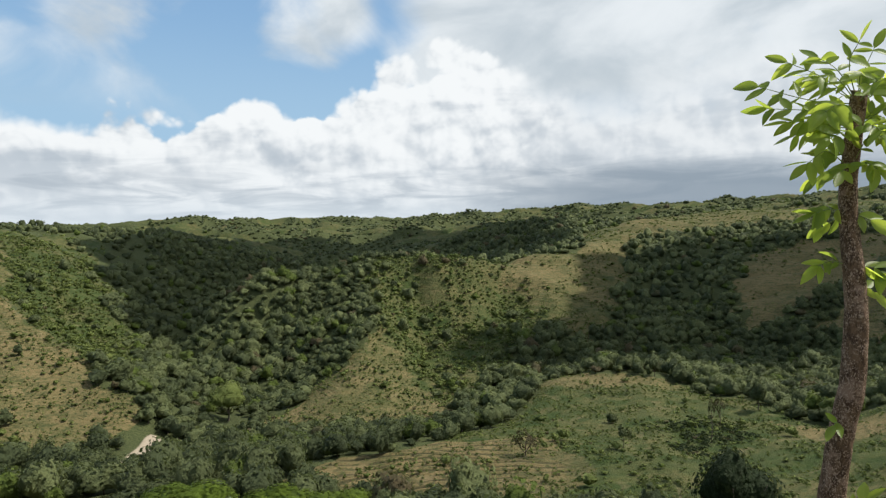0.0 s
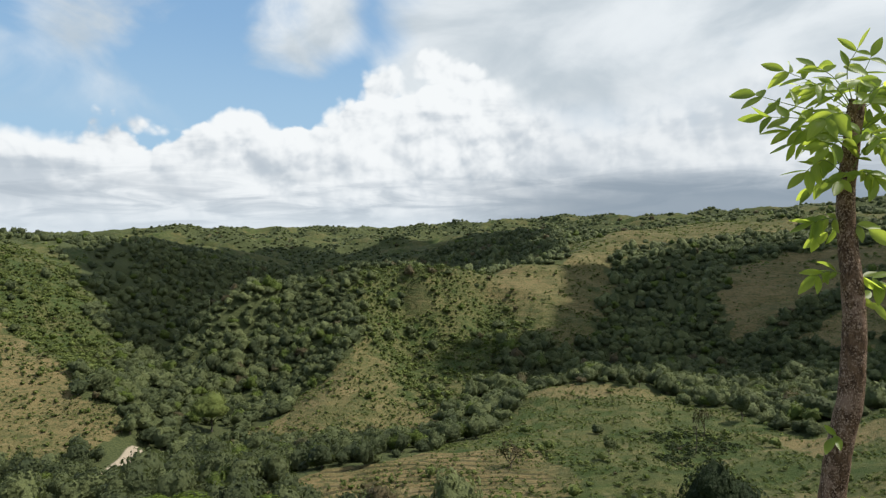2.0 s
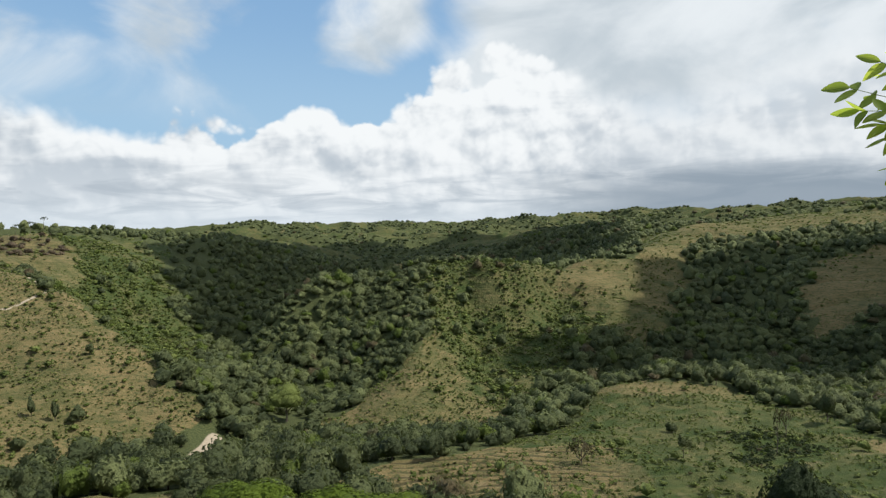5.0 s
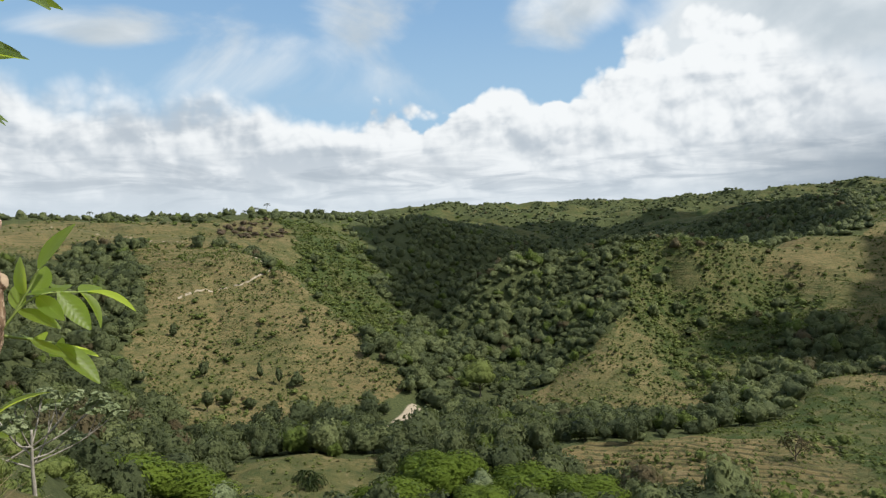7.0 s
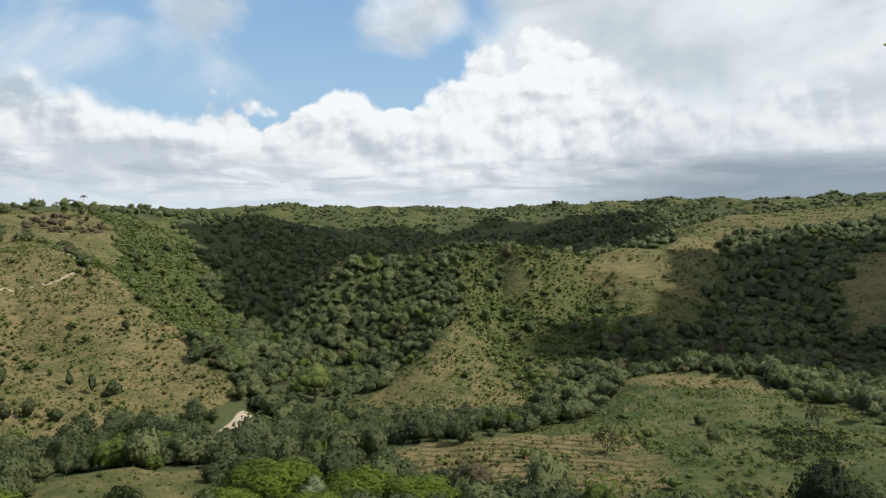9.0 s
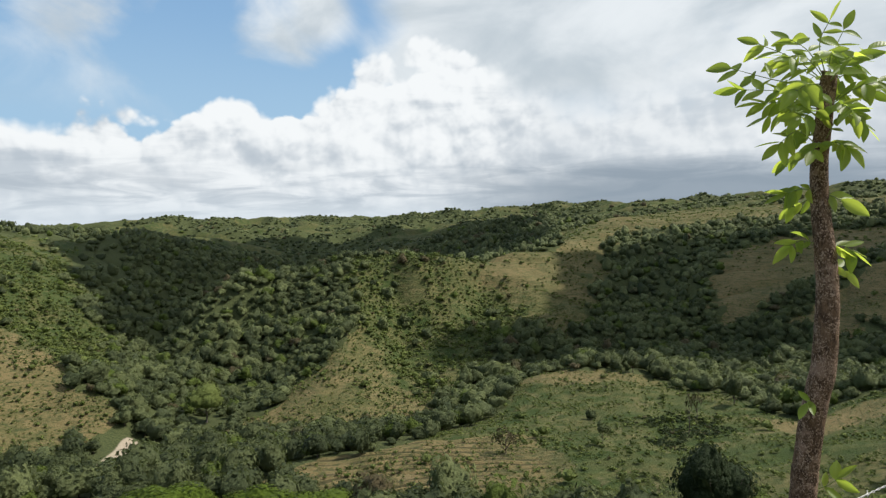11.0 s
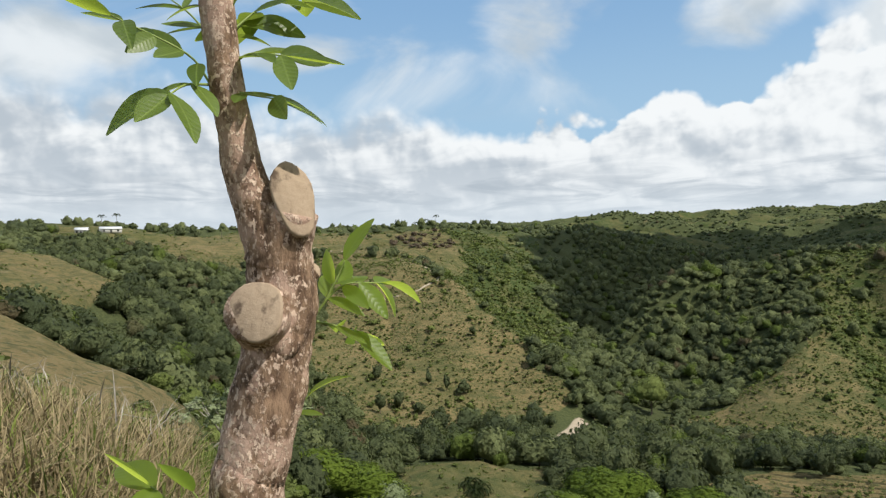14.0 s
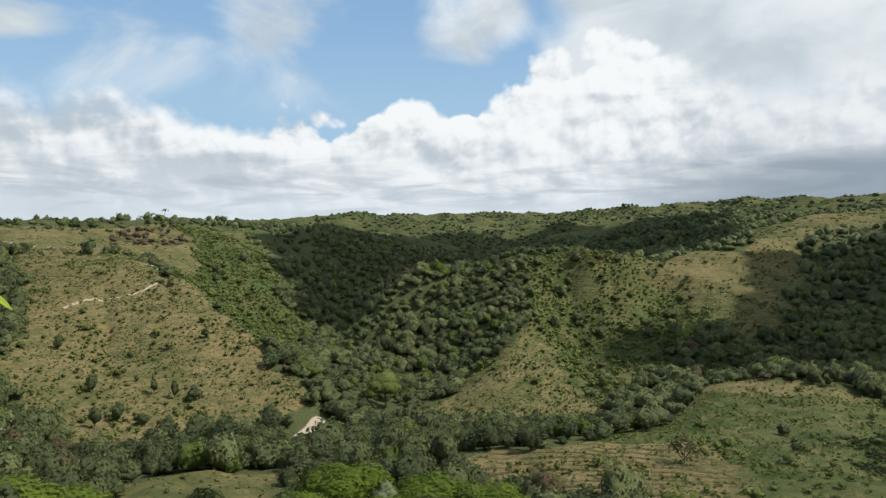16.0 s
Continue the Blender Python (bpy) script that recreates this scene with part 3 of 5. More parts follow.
def crown(rng, leaves, core=2, flat=0.75, lobes=8, leaf=0.2, spread=0.62, quads=True, loose=0.25):
    """A crown about 2 wide: a heap of rounded lobes under a coat of leaves. core: how finely the heap is cut (0: leaves alone).
    Returns vertices, triangles and normals."""
    c = rng.normal(size=(lobes, 3))
    c[:, 2] = np.abs(c[:, 2]) - 0.45
    c /= np.linalg.norm(c, axis=1)[:, None]
    c *= spread * rng.uniform(0.75, 1.15, (lobes, 1))
    size = rng.uniform(0.26, 0.46, lobes)
    c[0], size[0] = 0, 0.55

    def surface(d):
        """How far the heap reaches along directions, and the way its surface faces there."""
        along_d = d @ c.T
        under = size[None] ** 2 - (c ** 2).sum(1)[None] + along_d ** 2
        reach = np.where(under > 0, along_d + np.sqrt(np.maximum(under, 0)), 0)
        win = reach.argmax(1)
        p = d * reach.max(1)[:, None]
        out = p - c[win]
        return p, out / np.linalg.norm(out, axis=1)[:, None]

    d = rng.normal(size=(leaves, 3))
    d[:, 2] = np.abs(d[:, 2]) * 1.1 - 0.3
    d /= np.linalg.norm(d, axis=1)[:, None]
    p, out = surface(d)
    p = p * rng.uniform(0.93, 1.16, (leaves, 1))
    nrm = out + rng.normal(size=d.shape) * loose
    nrm /= np.linalg.norm(nrm, axis=1)[:, None]
    t = np.cross(nrm, rng.normal(size=d.shape))
    t /= np.linalg.norm(t, axis=1)[:, None]
    b = np.cross(nrm, t)
    s = leaf * rng.uniform(0.55, 1.35, (leaves, 1))
    if quads:
        verts = np.stack([p + t * s, p + b * s * 0.7 + nrm * s * 0.15, p - t * s, p - b * s * 0.7 + nrm * s * 0.15], 1).reshape(-1, 3)
        i = np.arange(leaves)[:, None] * 4
        tris = np.concatenate([i + [0, 1, 2], i + [0, 2, 3]])
    else:
        verts = np.stack([p + t * s * 1.2, p + b * s - t * s * 0.6, p - b * s - t * s * 0.6], 1).reshape(-1, 3)
        tris = np.arange(leaves)[:, None] * 3 + [0, 1, 2]
    normals = np.repeat(out + 0.35 * d + (0, 0, 0.25) + rng.normal(size=d.shape) * 0.16, 4 if quads else 3, 0)
    if core:
        bm = bmesh.new()
        bmesh.ops.create_icosphere(bm, subdivisions=core, radius=1.0)
        cd = np.array([v.co.normalized() for v in bm.verts])
        cf = np.array([[v.index for v in f.verts] for f in bm.faces])
        bm.free()
        cv, out = surface(cd)
        cv = cv * rng.uniform(0.86, 1.06, (len(cv), 1))
        cv[:, 2] = np.maximum(cv[:, 2], -0.62)
        normals = np.concatenate([normals, out + 0.3 * cd + (0, 0, 0.25) + rng.normal(size=cd.shape) * 0.22])
        tris = np.concatenate([tris, cf + len(verts)])
        verts = np.concatenate([verts, cv])
    normals = normals / np.linalg.norm(normals, axis=1)[:, None]
    return verts * (1, 1, flat), tris, normals


def scatter(rng, spacing, r0, r1, a0=-54, a1=80):
    """Jittered plan points in a ring sector."""
    g = np.arange(-r1, r1, spacing)
    x, y = np.meshgrid(g, g)
    x, y = x + rng.uniform(-0.45, 0.45, x.shape) * spacing, y + rng.uniform(-0.45, 0.45, x.shape) * spacing
    r, a = np.hypot(x, y), np.degrees(np.arctan2(-x, y))
    keep = (r > r0) & (r < r1) & (a > a0) & (a < a1)
    return x[keep], y[keep]


def grow(name, rng, x, y, radius, height, forms, mat, lift=0.42, label="", category="", trunk=False, tints=None):
    """Sets crowns at plan points, as one object. radius, height: of each crown; lift: the crown's middle over the ground, in heights."""
    z = land_height(x, y)
    all_v, all_f, all_c, all_n, base = [], [], [], [], 0
    turn = rng.uniform(0, 2 * np.pi, len(x))
    form = rng.randint(0, len(forms), len(x))
    tints = rng.uniform(0, 1, (len(x), 2)) if tints is None else tints
    for k, (fv, ff, fn) in enumerate(forms):
        at = np.nonzero(form == k)[0]
        if not len(at):
            continue
        c, s = np.cos(turn[at])[:, None], np.sin(turn[at])[:, None]
        v = np.empty((len(at), len(fv), 3))
        v[:, :, 0] = (fv[None, :, 0] * c - fv[None, :, 1] * s) * radius[at][:, None] + x[at][:, None]
        v[:, :, 1] = (fv[None, :, 0] * s + fv[None, :, 1] * c) * radius[at][:, None] + y[at][:, None]
        v[:, :, 2] = fv[None, :, 2] * height[at][:, None] * 0.62 + (z[at] + height[at] * lift)[:, None]
        f = ff[None] + (base + np.arange(len(at)) * len(fv))[:, None, None]
        nv = np.empty((len(at), len(fv), 3))
        nv[:, :, 0], nv[:, :, 1], nv[:, :, 2] = fn[None, :, 0] * c - fn[None, :, 1] * s, fn[None, :, 0] * s + fn[None, :, 1] * c, fn[None, :, 2]
        all_n.append(nv.reshape(-1, 3))
        col = np.ones((len(at), len(fv), 4))
        col[:, :, :2] = tints[at][:, None, :]
        all_v.append(v.reshape(-1, 3))
        all_f.append(f.reshape(-1, 3))
        all_c.append(col.reshape(-1, 4))
        base += len(at) * len(fv)
    if trunk:
        ring = np.array([(math.cos(q), math.sin(q)) for q in np.arange(4) * math.pi / 2])
        n = len(x)
        wide = (0.03 * height)[:, None]
        v = np.empty((n, 8, 3))
        v[:, :4, 0], v[:, :4, 1] = x[:, None] + ring[:, 0] * wide, y[:, None] + ring[:, 1] * wide
        v[:, 4:, 0], v[:, 4:, 1] = x[:, None] + ring[:, 0] * wide * 0.5, y[:, None] + ring[:, 1] * wide * 0.5
        v[:, :4, 2], v[:, 4:, 2] = (z - 0.6)[:, None], (z + height * lift)[:, None]
        quads = np.array([(i, (i + 1) % 4, 4 + (i + 1) % 4, 4 + i) for i in range(4)])
        link_mesh(name + "_trunks", v.reshape(-1, 3), (quads[None] + (np.arange(n) * 8)[:, None, None]).reshape(-1, 4), M_TRUNK)
        tagged(bpy.data.objects[name + "_trunks"], "grey trunks under the crowns of the woods", "trunks", kind="stuff")
    ob = link_mesh(name, np.concatenate(all_v), np.concatenate(all_f), mat, colours=np.concatenate(all_c), normals=np.concatenate(all_n))
    return tagged(ob, label, category, kind="stuff")


rng = np.random.RandomState(7)
FORMS_CLOSE = [crown(rng, 250, core=2, leaf=0.11, lobes=14, flat=f) for f in (0.7, 0.8, 0.9, 0.75, 1.0)]
FORMS_NEAR = [crown(rng, 78, core=2, leaf=0.15, lobes=11, flat=f, quads=False) for f in (0.75, 0.95, 0.7, 0.8, 0.9, 0.75, 1.0, 0.65)]
FORMS_MID = [crown(rng, 24, core=2, leaf=0.19, flat=f, lobes=7, quads=False) for f in (0.75, 0.85, 0.95, 1.05)]
FORMS_FAR = [crown(rng, 8, core=1, leaf=0.24, flat=f, quads=False) for f in (0.9, 1.1, 1.0)]
FORMS_BUSH = [crown(rng, 26, core=1, leaf=0.24, lobes=5, flat=0.85, quads=False, loose=0.4) for f in range(6)]
FORMS_TUFT = [crown(rng, 8, core=0, leaf=0.55, lobes=3, flat=0.8, quads=False) for f in range(4)]


# low vivid trees at the valley's mouth: bearing, distance, width, height
VIVID = [(20.5, 146, 18, 11), (24.8, 132, 13, 8), (41.5, 132, 15, 10), (46.5, 118, 17, 10), (13.0, 138, 15, 9), (8.0, 132, 14, 8), (17.0, 128, 12, 7),
         (37.5, 122, 12, 6)]


def wooded(x, y, thin=0.0):
    wood, dry, shrub = land_cover(x, y)
    for vb, vr, vw, vh in VIVID:
        vx, vy = bearing(vb, vr)
        wood = np.where(np.hypot(x - vx * 0.96, y - vy * 0.96) < vw * 0.62, 0, wood)
    dx, dy = bearing(17.2, 278)
    wood = np.where(np.hypot(x - dx, y - dy) < 11, 0, wood)      # cleared so that the domed tree shows from the camera
    a, r = np.degrees(np.arctan2(-x, y)), np.hypot(x, y)
    thin = np.where(((a > 32) & (r > 520)) | ((a > 23) & (r > 590)), 0.85, thin)
    sand = np.maximum(along(x, y, RIVER, 7.0), along(x, y, RIVER_RIGHT, 6.0))
    for b0, r0, wide in ((24.6, 212, 8.0), (24.9, 204, 6.0), (-3.5, 246, 6.0)):          # trees cleared towards the camera, so that each bend shows
        bx, by = bearing(b0, r0)
        sand = np.where(np.hypot(x - bx, y - by) < wide, 1, sand)
    return (wood > 0.5) & (sand < 0.05) & (rng.uniform(size=x.shape) > thin)


def sight_lines():
    """The skyline's slope so far, over bearing and distance."""
    a, r = np.meshgrid(np.radians(np.arange(-62, 82, 0.5)), np.exp(np.linspace(math.log(60), math.log(2300), 260)))
    z = land_height(-np.sin(a) * r, np.cos(a) * r)
    return np.maximum.accumulate((z - EYE) / r, axis=0)


SKYLINE = sight_lines()


def in_sight(x, y, tall):
    """Whether a tree of that height shows above the land in front of it."""
    r, a = np.hypot(x, y), np.degrees(np.arctan2(-x, y))
    i = np.clip(((np.log(r * 0.985) - math.log(60)) / math.log(2300 / 60) * 259).astype(int), 0, 259)
    j = np.clip(np.round((a + 62) / 0.5).astype(int), 0, SKYLINE.shape[1] - 1)
    return (land_height(x, y) + tall - EYE) / r > SKYLINE[i, j]


def stand(name, label, spacing, r0, r1, lo, hi, forms, thin=0.06, trunk=False, tall=(1.3, 2.0), a0=-54, a1=80, extra=1.0, tone=0.45, lift=0.36):
    """Woods over a ring of the land."""
    x, y = scatter(rng, spacing, r0, r1, a0, a1)
    brush = land_cover(x, y)[2] > 1.5
    k = wooded(x, y, thin) | (rng.uniform(size=x.shape) > np.where(brush, 0.94, extra))
    k &= in_sight(x, y, 12.0) | (rng.uniform(size=x.shape) > 0.94)     # thinner behind the crests
    x, y = x[k], y[k]
    patch = wave(x, y, 60, 31)
    rad = rng.uniform(lo, hi, len(x)) * (1 + 0.15 * patch)
    tint = np.stack([np.clip(tone + 0.2 * patch + rng.normal(size=len(x)) * 0.36, 0, 1), rng.uniform(size=len(x))], 1)
    grow(name, rng, x, y, rad, rad * rng.uniform(*tall, len(x)), forms, M_FOREST, lift=lift, label=label, category="trees", trunk=trunk, tints=tint)


def plant_woods():
    stand("valley_woods", "dense green broadleaved woods along the river", 5.2, 100, 230, 1.8, 4.6, FORMS_CLOSE, trunk=True, tall=(1.5, 2.5), tone=0.2)
    stand("slope_woods", "dense green broadleaved woods on valley slopes", 5.0, 230, 480, 1.9, 4.3, FORMS_NEAR, trunk=True, tall=(1.4, 2.3))
    stand("hill_woods", "dark green woods on the farther hills", 7.6, 480, 960, 3.0, 5.6, FORMS_MID, thin=0.12, lift=0.28)
    stand("far_woods", "patches of far woodland along the ranges", 11.5, 960, 2100, 3.2, 6.0, FORMS_FAR, tall=(1.0, 1.7), a0=-50, a1=45, extra=0.97, lift=0.12)


def plant_shrubs():
    x, y = scatter(rng, 2.7, 60, 600)
    wood, dry, shrub = land_cover(x, y)
    wet = np.maximum(along(x, y, RIVER, 10.0), along(x, y, RIVER_RIGHT, 8.0)) > 0.1
    clump = wave(x, y, 34, 41)
    k = (wood < 0.5) & (rng.uniform(size=x.shape) < shrub * np.where(shrub > 1.2, 0.30 + 0.2 * clump, 0.16 + 0.42 * clump)) & ~wet
    brushy = shrub[k]
    x, y = x[k], y[k]
    k = in_sight(x, y, 3.0)
    x, y, brushy = x[k], y[k], brushy[k]
    rad = rng.uniform(0.45, 1.3, len(x)) * (0.72 + 0.22 * brushy) * (1 + (rng.uniform(size=len(x)) > 0.94) * 1.2)
    grow("shrubs", rng, x, y, rad, rad * rng.uniform(0.9, 1.7, len(x)), FORMS_BUSH, M_SHRUB, lift=0.4, label="scattered low green shrubs over grazed pasture", category="shrubs")
    x, y = scatter(rng, 1.6, 105, 470)
    wood, dry, shrub = land_cover(x, y)
    wet = np.maximum(along(x, y, RIVER, 10.0), along(x, y, RIVER_RIGHT, 8.0)) > 0.1
    clump = wave(x, y, 28, 43) + 0.5 * wave(x, y, 9, 44)
    k = (wood < 0.5) & (rng.uniform(size=x.shape) < (0.15 + 0.75 * np.minimum(shrub, 1)) * (0.6 + 0.5 * clump)) & (shrub > 0.07) & ~wet
    x, y = x[k], y[k]
    k = in_sight(x, y, 1.5)
    x, y = x[k], y[k]
    rad = rng.uniform(0.25, 0.66, len(x))
    grow("tussocks", rng, x, y, rad, rad * rng.uniform(1.0, 1.6, len(x)), FORMS_TUFT, M_SHRUB, lift=0.35, label="dark tussocks dotting the grazed hillsides", category="tussocks")
    # a dark patch of tussocks in a hollow of the pasture
    x, y = scatter(rng, 1.5, 170, 235, -30, -16)
    a, r = np.degrees(np.arctan2(-x, y)), np.hypot(x, y)
    dense = 1 - ((a + 21.5) / 4.2) ** 2 - ((r - 200) / 26) ** 2
    k = rng.uniform(size=x.shape) < 1.1 * np.clip(dense + 0.5 * wave(x, y, 16, 48), 0, 1)
    x, y = x[k], y[k]
    rad = rng.uniform(0.45, 0.95, len(x))
    grow("dark_tussocks", rng, x, y, rad, rad * rng.uniform(1.0, 1.5, len(x)), FORMS_TUFT, M_DARKLEAF, lift=0.3, label="blackish tussocks crowded in a pasture hollow", category="tussocks")
    x, y = scatter(rng, 6.0, 590, 1000)
    wood, dry, shrub = land_cover(x, y)
    k = (wood < 0.5) & (rng.uniform(size=x.shape) < 0.42 + 0.5 * wave(x, y, 40, 47)) & in_sight(x, y, 3.0)
    x, y = x[k], y[k]
    rad = rng.uniform(0.8, 2.2, len(x))
    grow("far_shrubs", rng, x, y, rad, rad * rng.uniform(1.0, 1.6, len(x)), FORMS_TUFT, M_SHRUB, lift=0.35, label="dark shrubs dotting the far pastures", category="shrubs")
    # trees and bushes strung along the plateau's edge
    b = np.radians(rng.uniform(20, 72, 105))
    r = 560 + 150 * rng.uniform(size=105) + np.clip(np.radians(38) - b, 0, 1) * 400
    x, y = -np.sin(b) * r, np.cos(b) * r
    rad = rng.uniform(1.6, 4.2, len(x))
    grow("ridge_trees", rng, x, y, rad, rad * rng.uniform(1.3, 2.2, len(x)), FORMS_NEAR, M_FOREST, label="uneven trees along the plateau skyline", category="trees", trunk=True)

    # brush on the near slope below the fence
    x, y = scatter(rng, 2.9, 26, 120, 2, 57)
    a, r = np.degrees(np.arctan2(-x, y)), np.hypot(x, y)
    k = ((r > 74) | (a > 33)) & ~((r > 112) & (a > 26) & (a < 36)) & in_sight(x, y, 2.0) & (land_cover(x, y)[0] > 0.5) & (rng.uniform(size=x.shape) < np.where(r > 74, 0.8, 0.55))
    x, y, r = x[k], y[k], r[k]
    rad = rng.uniform(0.8, 1.9, len(x)) * np.clip(r / 80, 0.45, 1.15)
    tint = np.stack([np.clip(0.55 + 0.35 * wave(x, y, 14, 52) + rng.normal(size=len(x)) * 0.22, 0, 1), rng.uniform(size=len(x))], 1)
    grow("near_slope_bushes", rng, x, y, rad, rad * rng.uniform(1.0, 1.7, len(x)), FORMS_NEAR, M_SHRUB, lift=0.4, label="leafy green bushes crowding the near slope", category="bushes", tints=tint)
    b, r = np.radians(rng.uniform(33, 38.5, 46)), rng.uniform(500, 610, 46)
    x, y = -np.sin(b) * r, np.cos(b) * r
    rad = rng.uniform(1.5, 3.4, len(x))
    grow("leafless_bushes", rng, x, y, rad, rad * rng.uniform(1.2, 1.8, len(x)), FORMS_NEAR, M_DRYBUSH, label="brown half-leafless bushes near the plateau edge", category="bushes")


plant_woods()
plant_shrubs()

# ---- unseen clouds added overhead, placed to shade chosen parts of the land ----


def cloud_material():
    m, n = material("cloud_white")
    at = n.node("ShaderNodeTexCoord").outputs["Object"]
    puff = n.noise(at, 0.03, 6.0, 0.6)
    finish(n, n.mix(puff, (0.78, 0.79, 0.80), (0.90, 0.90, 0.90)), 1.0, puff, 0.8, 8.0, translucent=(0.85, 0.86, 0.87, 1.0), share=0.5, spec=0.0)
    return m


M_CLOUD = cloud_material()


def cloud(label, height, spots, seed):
    """A flat-bottomed heap of rounded puffs, kept out of view; spots: bearing, distance and radius of the shade each is
    placed to cast.
    """
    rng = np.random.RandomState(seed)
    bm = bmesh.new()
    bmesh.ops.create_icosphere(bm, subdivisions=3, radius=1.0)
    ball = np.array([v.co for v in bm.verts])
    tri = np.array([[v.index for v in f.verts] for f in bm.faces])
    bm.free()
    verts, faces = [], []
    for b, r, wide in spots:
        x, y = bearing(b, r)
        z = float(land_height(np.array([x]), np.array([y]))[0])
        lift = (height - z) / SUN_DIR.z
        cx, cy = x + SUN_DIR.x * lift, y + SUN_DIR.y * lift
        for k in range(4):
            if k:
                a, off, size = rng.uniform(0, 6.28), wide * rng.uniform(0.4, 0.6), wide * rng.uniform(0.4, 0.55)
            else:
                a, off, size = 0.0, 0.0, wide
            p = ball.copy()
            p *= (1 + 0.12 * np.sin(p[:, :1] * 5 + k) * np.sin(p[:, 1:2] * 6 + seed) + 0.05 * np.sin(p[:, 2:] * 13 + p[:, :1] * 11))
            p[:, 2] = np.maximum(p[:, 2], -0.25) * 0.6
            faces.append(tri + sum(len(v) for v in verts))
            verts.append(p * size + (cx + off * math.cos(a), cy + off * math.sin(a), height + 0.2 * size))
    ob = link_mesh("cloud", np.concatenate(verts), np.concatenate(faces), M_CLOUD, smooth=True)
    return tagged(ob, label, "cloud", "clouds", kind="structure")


cloud("unseen cumulus cloud added to shade the gorge and basin", 640,
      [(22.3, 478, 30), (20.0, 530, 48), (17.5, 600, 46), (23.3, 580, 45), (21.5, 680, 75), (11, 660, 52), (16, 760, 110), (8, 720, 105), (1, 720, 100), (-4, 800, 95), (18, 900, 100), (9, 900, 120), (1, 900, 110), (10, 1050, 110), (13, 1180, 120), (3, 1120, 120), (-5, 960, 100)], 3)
cloud("unseen cumulus cloud added to shade the far side slopes", 640,
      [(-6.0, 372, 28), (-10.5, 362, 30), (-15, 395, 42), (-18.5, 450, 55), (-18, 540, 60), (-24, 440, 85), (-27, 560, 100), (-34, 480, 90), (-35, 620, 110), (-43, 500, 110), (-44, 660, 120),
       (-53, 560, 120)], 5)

# ---- single trees and palms ----


def tube(points, radii, sides=8, cap=True):
    """A round limb through points. Returns vertices and quads."""
    sides += sides % 2
    p = np.asarray(points, float)
    radii = np.broadcast_to(np.asarray(radii, float), (len(p),))
    t = np.gradient(p, axis=0)
    t /= np.linalg.norm(t, axis=1)[:, None] + 1e-12
    ref = np.array([0.31, 0.95, 0.05]) if abs(t[0][1]) < 0.9 else np.array([1.0, 0, 0])
    u = np.cross(t, ref)
    u /= np.linalg.norm(u, axis=1)[:, None]
    v = np.cross(t, u)
    ang = np.arange(sides) * 2 * np.pi / sides
    ring = p[:, None] + radii[:, None, None] * (np.cos(ang)[None, :, None] * u[:, None] + np.sin(ang)[None, :, None] * v[:, None])
    verts = ring.reshape(-1, 3)
    i, j = np.meshgrid(np.arange(len(p) - 1), np.arange(sides), indexing="ij")
    k = (j + 1) % sides
    faces = np.stack([i * sides + j, i * sides + k, (i + 1) * sides + k, (i + 1) * sides + j], -1).reshape(-1, 4)
    if cap:
        n = len(verts)
        verts = np.concatenate([verts, [p[0], p[-1]]])
        e = (len(p) - 1) * sides
        for q in range(0, sides, 2):
            faces = np.concatenate([faces, [[n, (q + 2) % sides, q + 1, q], [n + 1, e + q, e + q + 1, e + (q + 2) % sides]]])
    return verts, faces


def join(pieces):
    verts, faces, n = [], [], 0
    for v, f in pieces:
        verts.append(v)
        faces.append(np.asarray(f) + n)
        n += len(v)
    return np.concatenate(verts), np.concatenate(faces)


def bend(points, steps=6):
    """A smooth line through a few points."""
    p = [Vector(q) for q in points]
    p = [p[0] * 2 - p[1]] + p + [p[-1] * 2 - p[-2]]
    out = []
    for a, b, c, d in zip(p, p[1:], p[2:], p[3:]):
        for i in range(steps):
            t = i / steps
            out.append(0.5 * (2 * b + (c - a) * t + (2 * a - 5 * b + 4 * c - d) * t * t + (3 * b - a - 3 * c + d) * t ** 3))
    out.append(p[-2])
    return np.array(out)


def base_at(b, r, sink=0.25):
    x, y = bearing(b, r)
    return np.array([x, y, float(land_height(np.array([x]), np.array([y]))[0]) - sink])


def thing(name, base, label, category, group=""):
    ob = new(name)
    ob.location = tuple(float(c) for c in base)
    ob.empty_display_size = 0.2
    return tagged(ob, label, category, group)


M_BRIGHT = foliage_material("sunlit_leaves", (0.105, 0.160, 0.022), (0.205, 0.275, 0.040), 0.4)
M_PALE = foliage_material("pale_leaves", (0.17, 0.215, 0.10), (0.34, 0.385, 0.22), 0.3)
M_BROWNLEAF = foliage_material("dry_leaves", (0.050, 0.042, 0.024), (0.120, 0.095, 0.050), 0.2)
M_PALM = foliage_material("palm_fronds", (0.024, 0.040, 0.014), (0.070, 0.095, 0.030), 0.2)
M_TWIG = bark_material("pale_bark", (0.20, 0.18, 0.15), (0.42, 0.39, 0.34), 5.0)


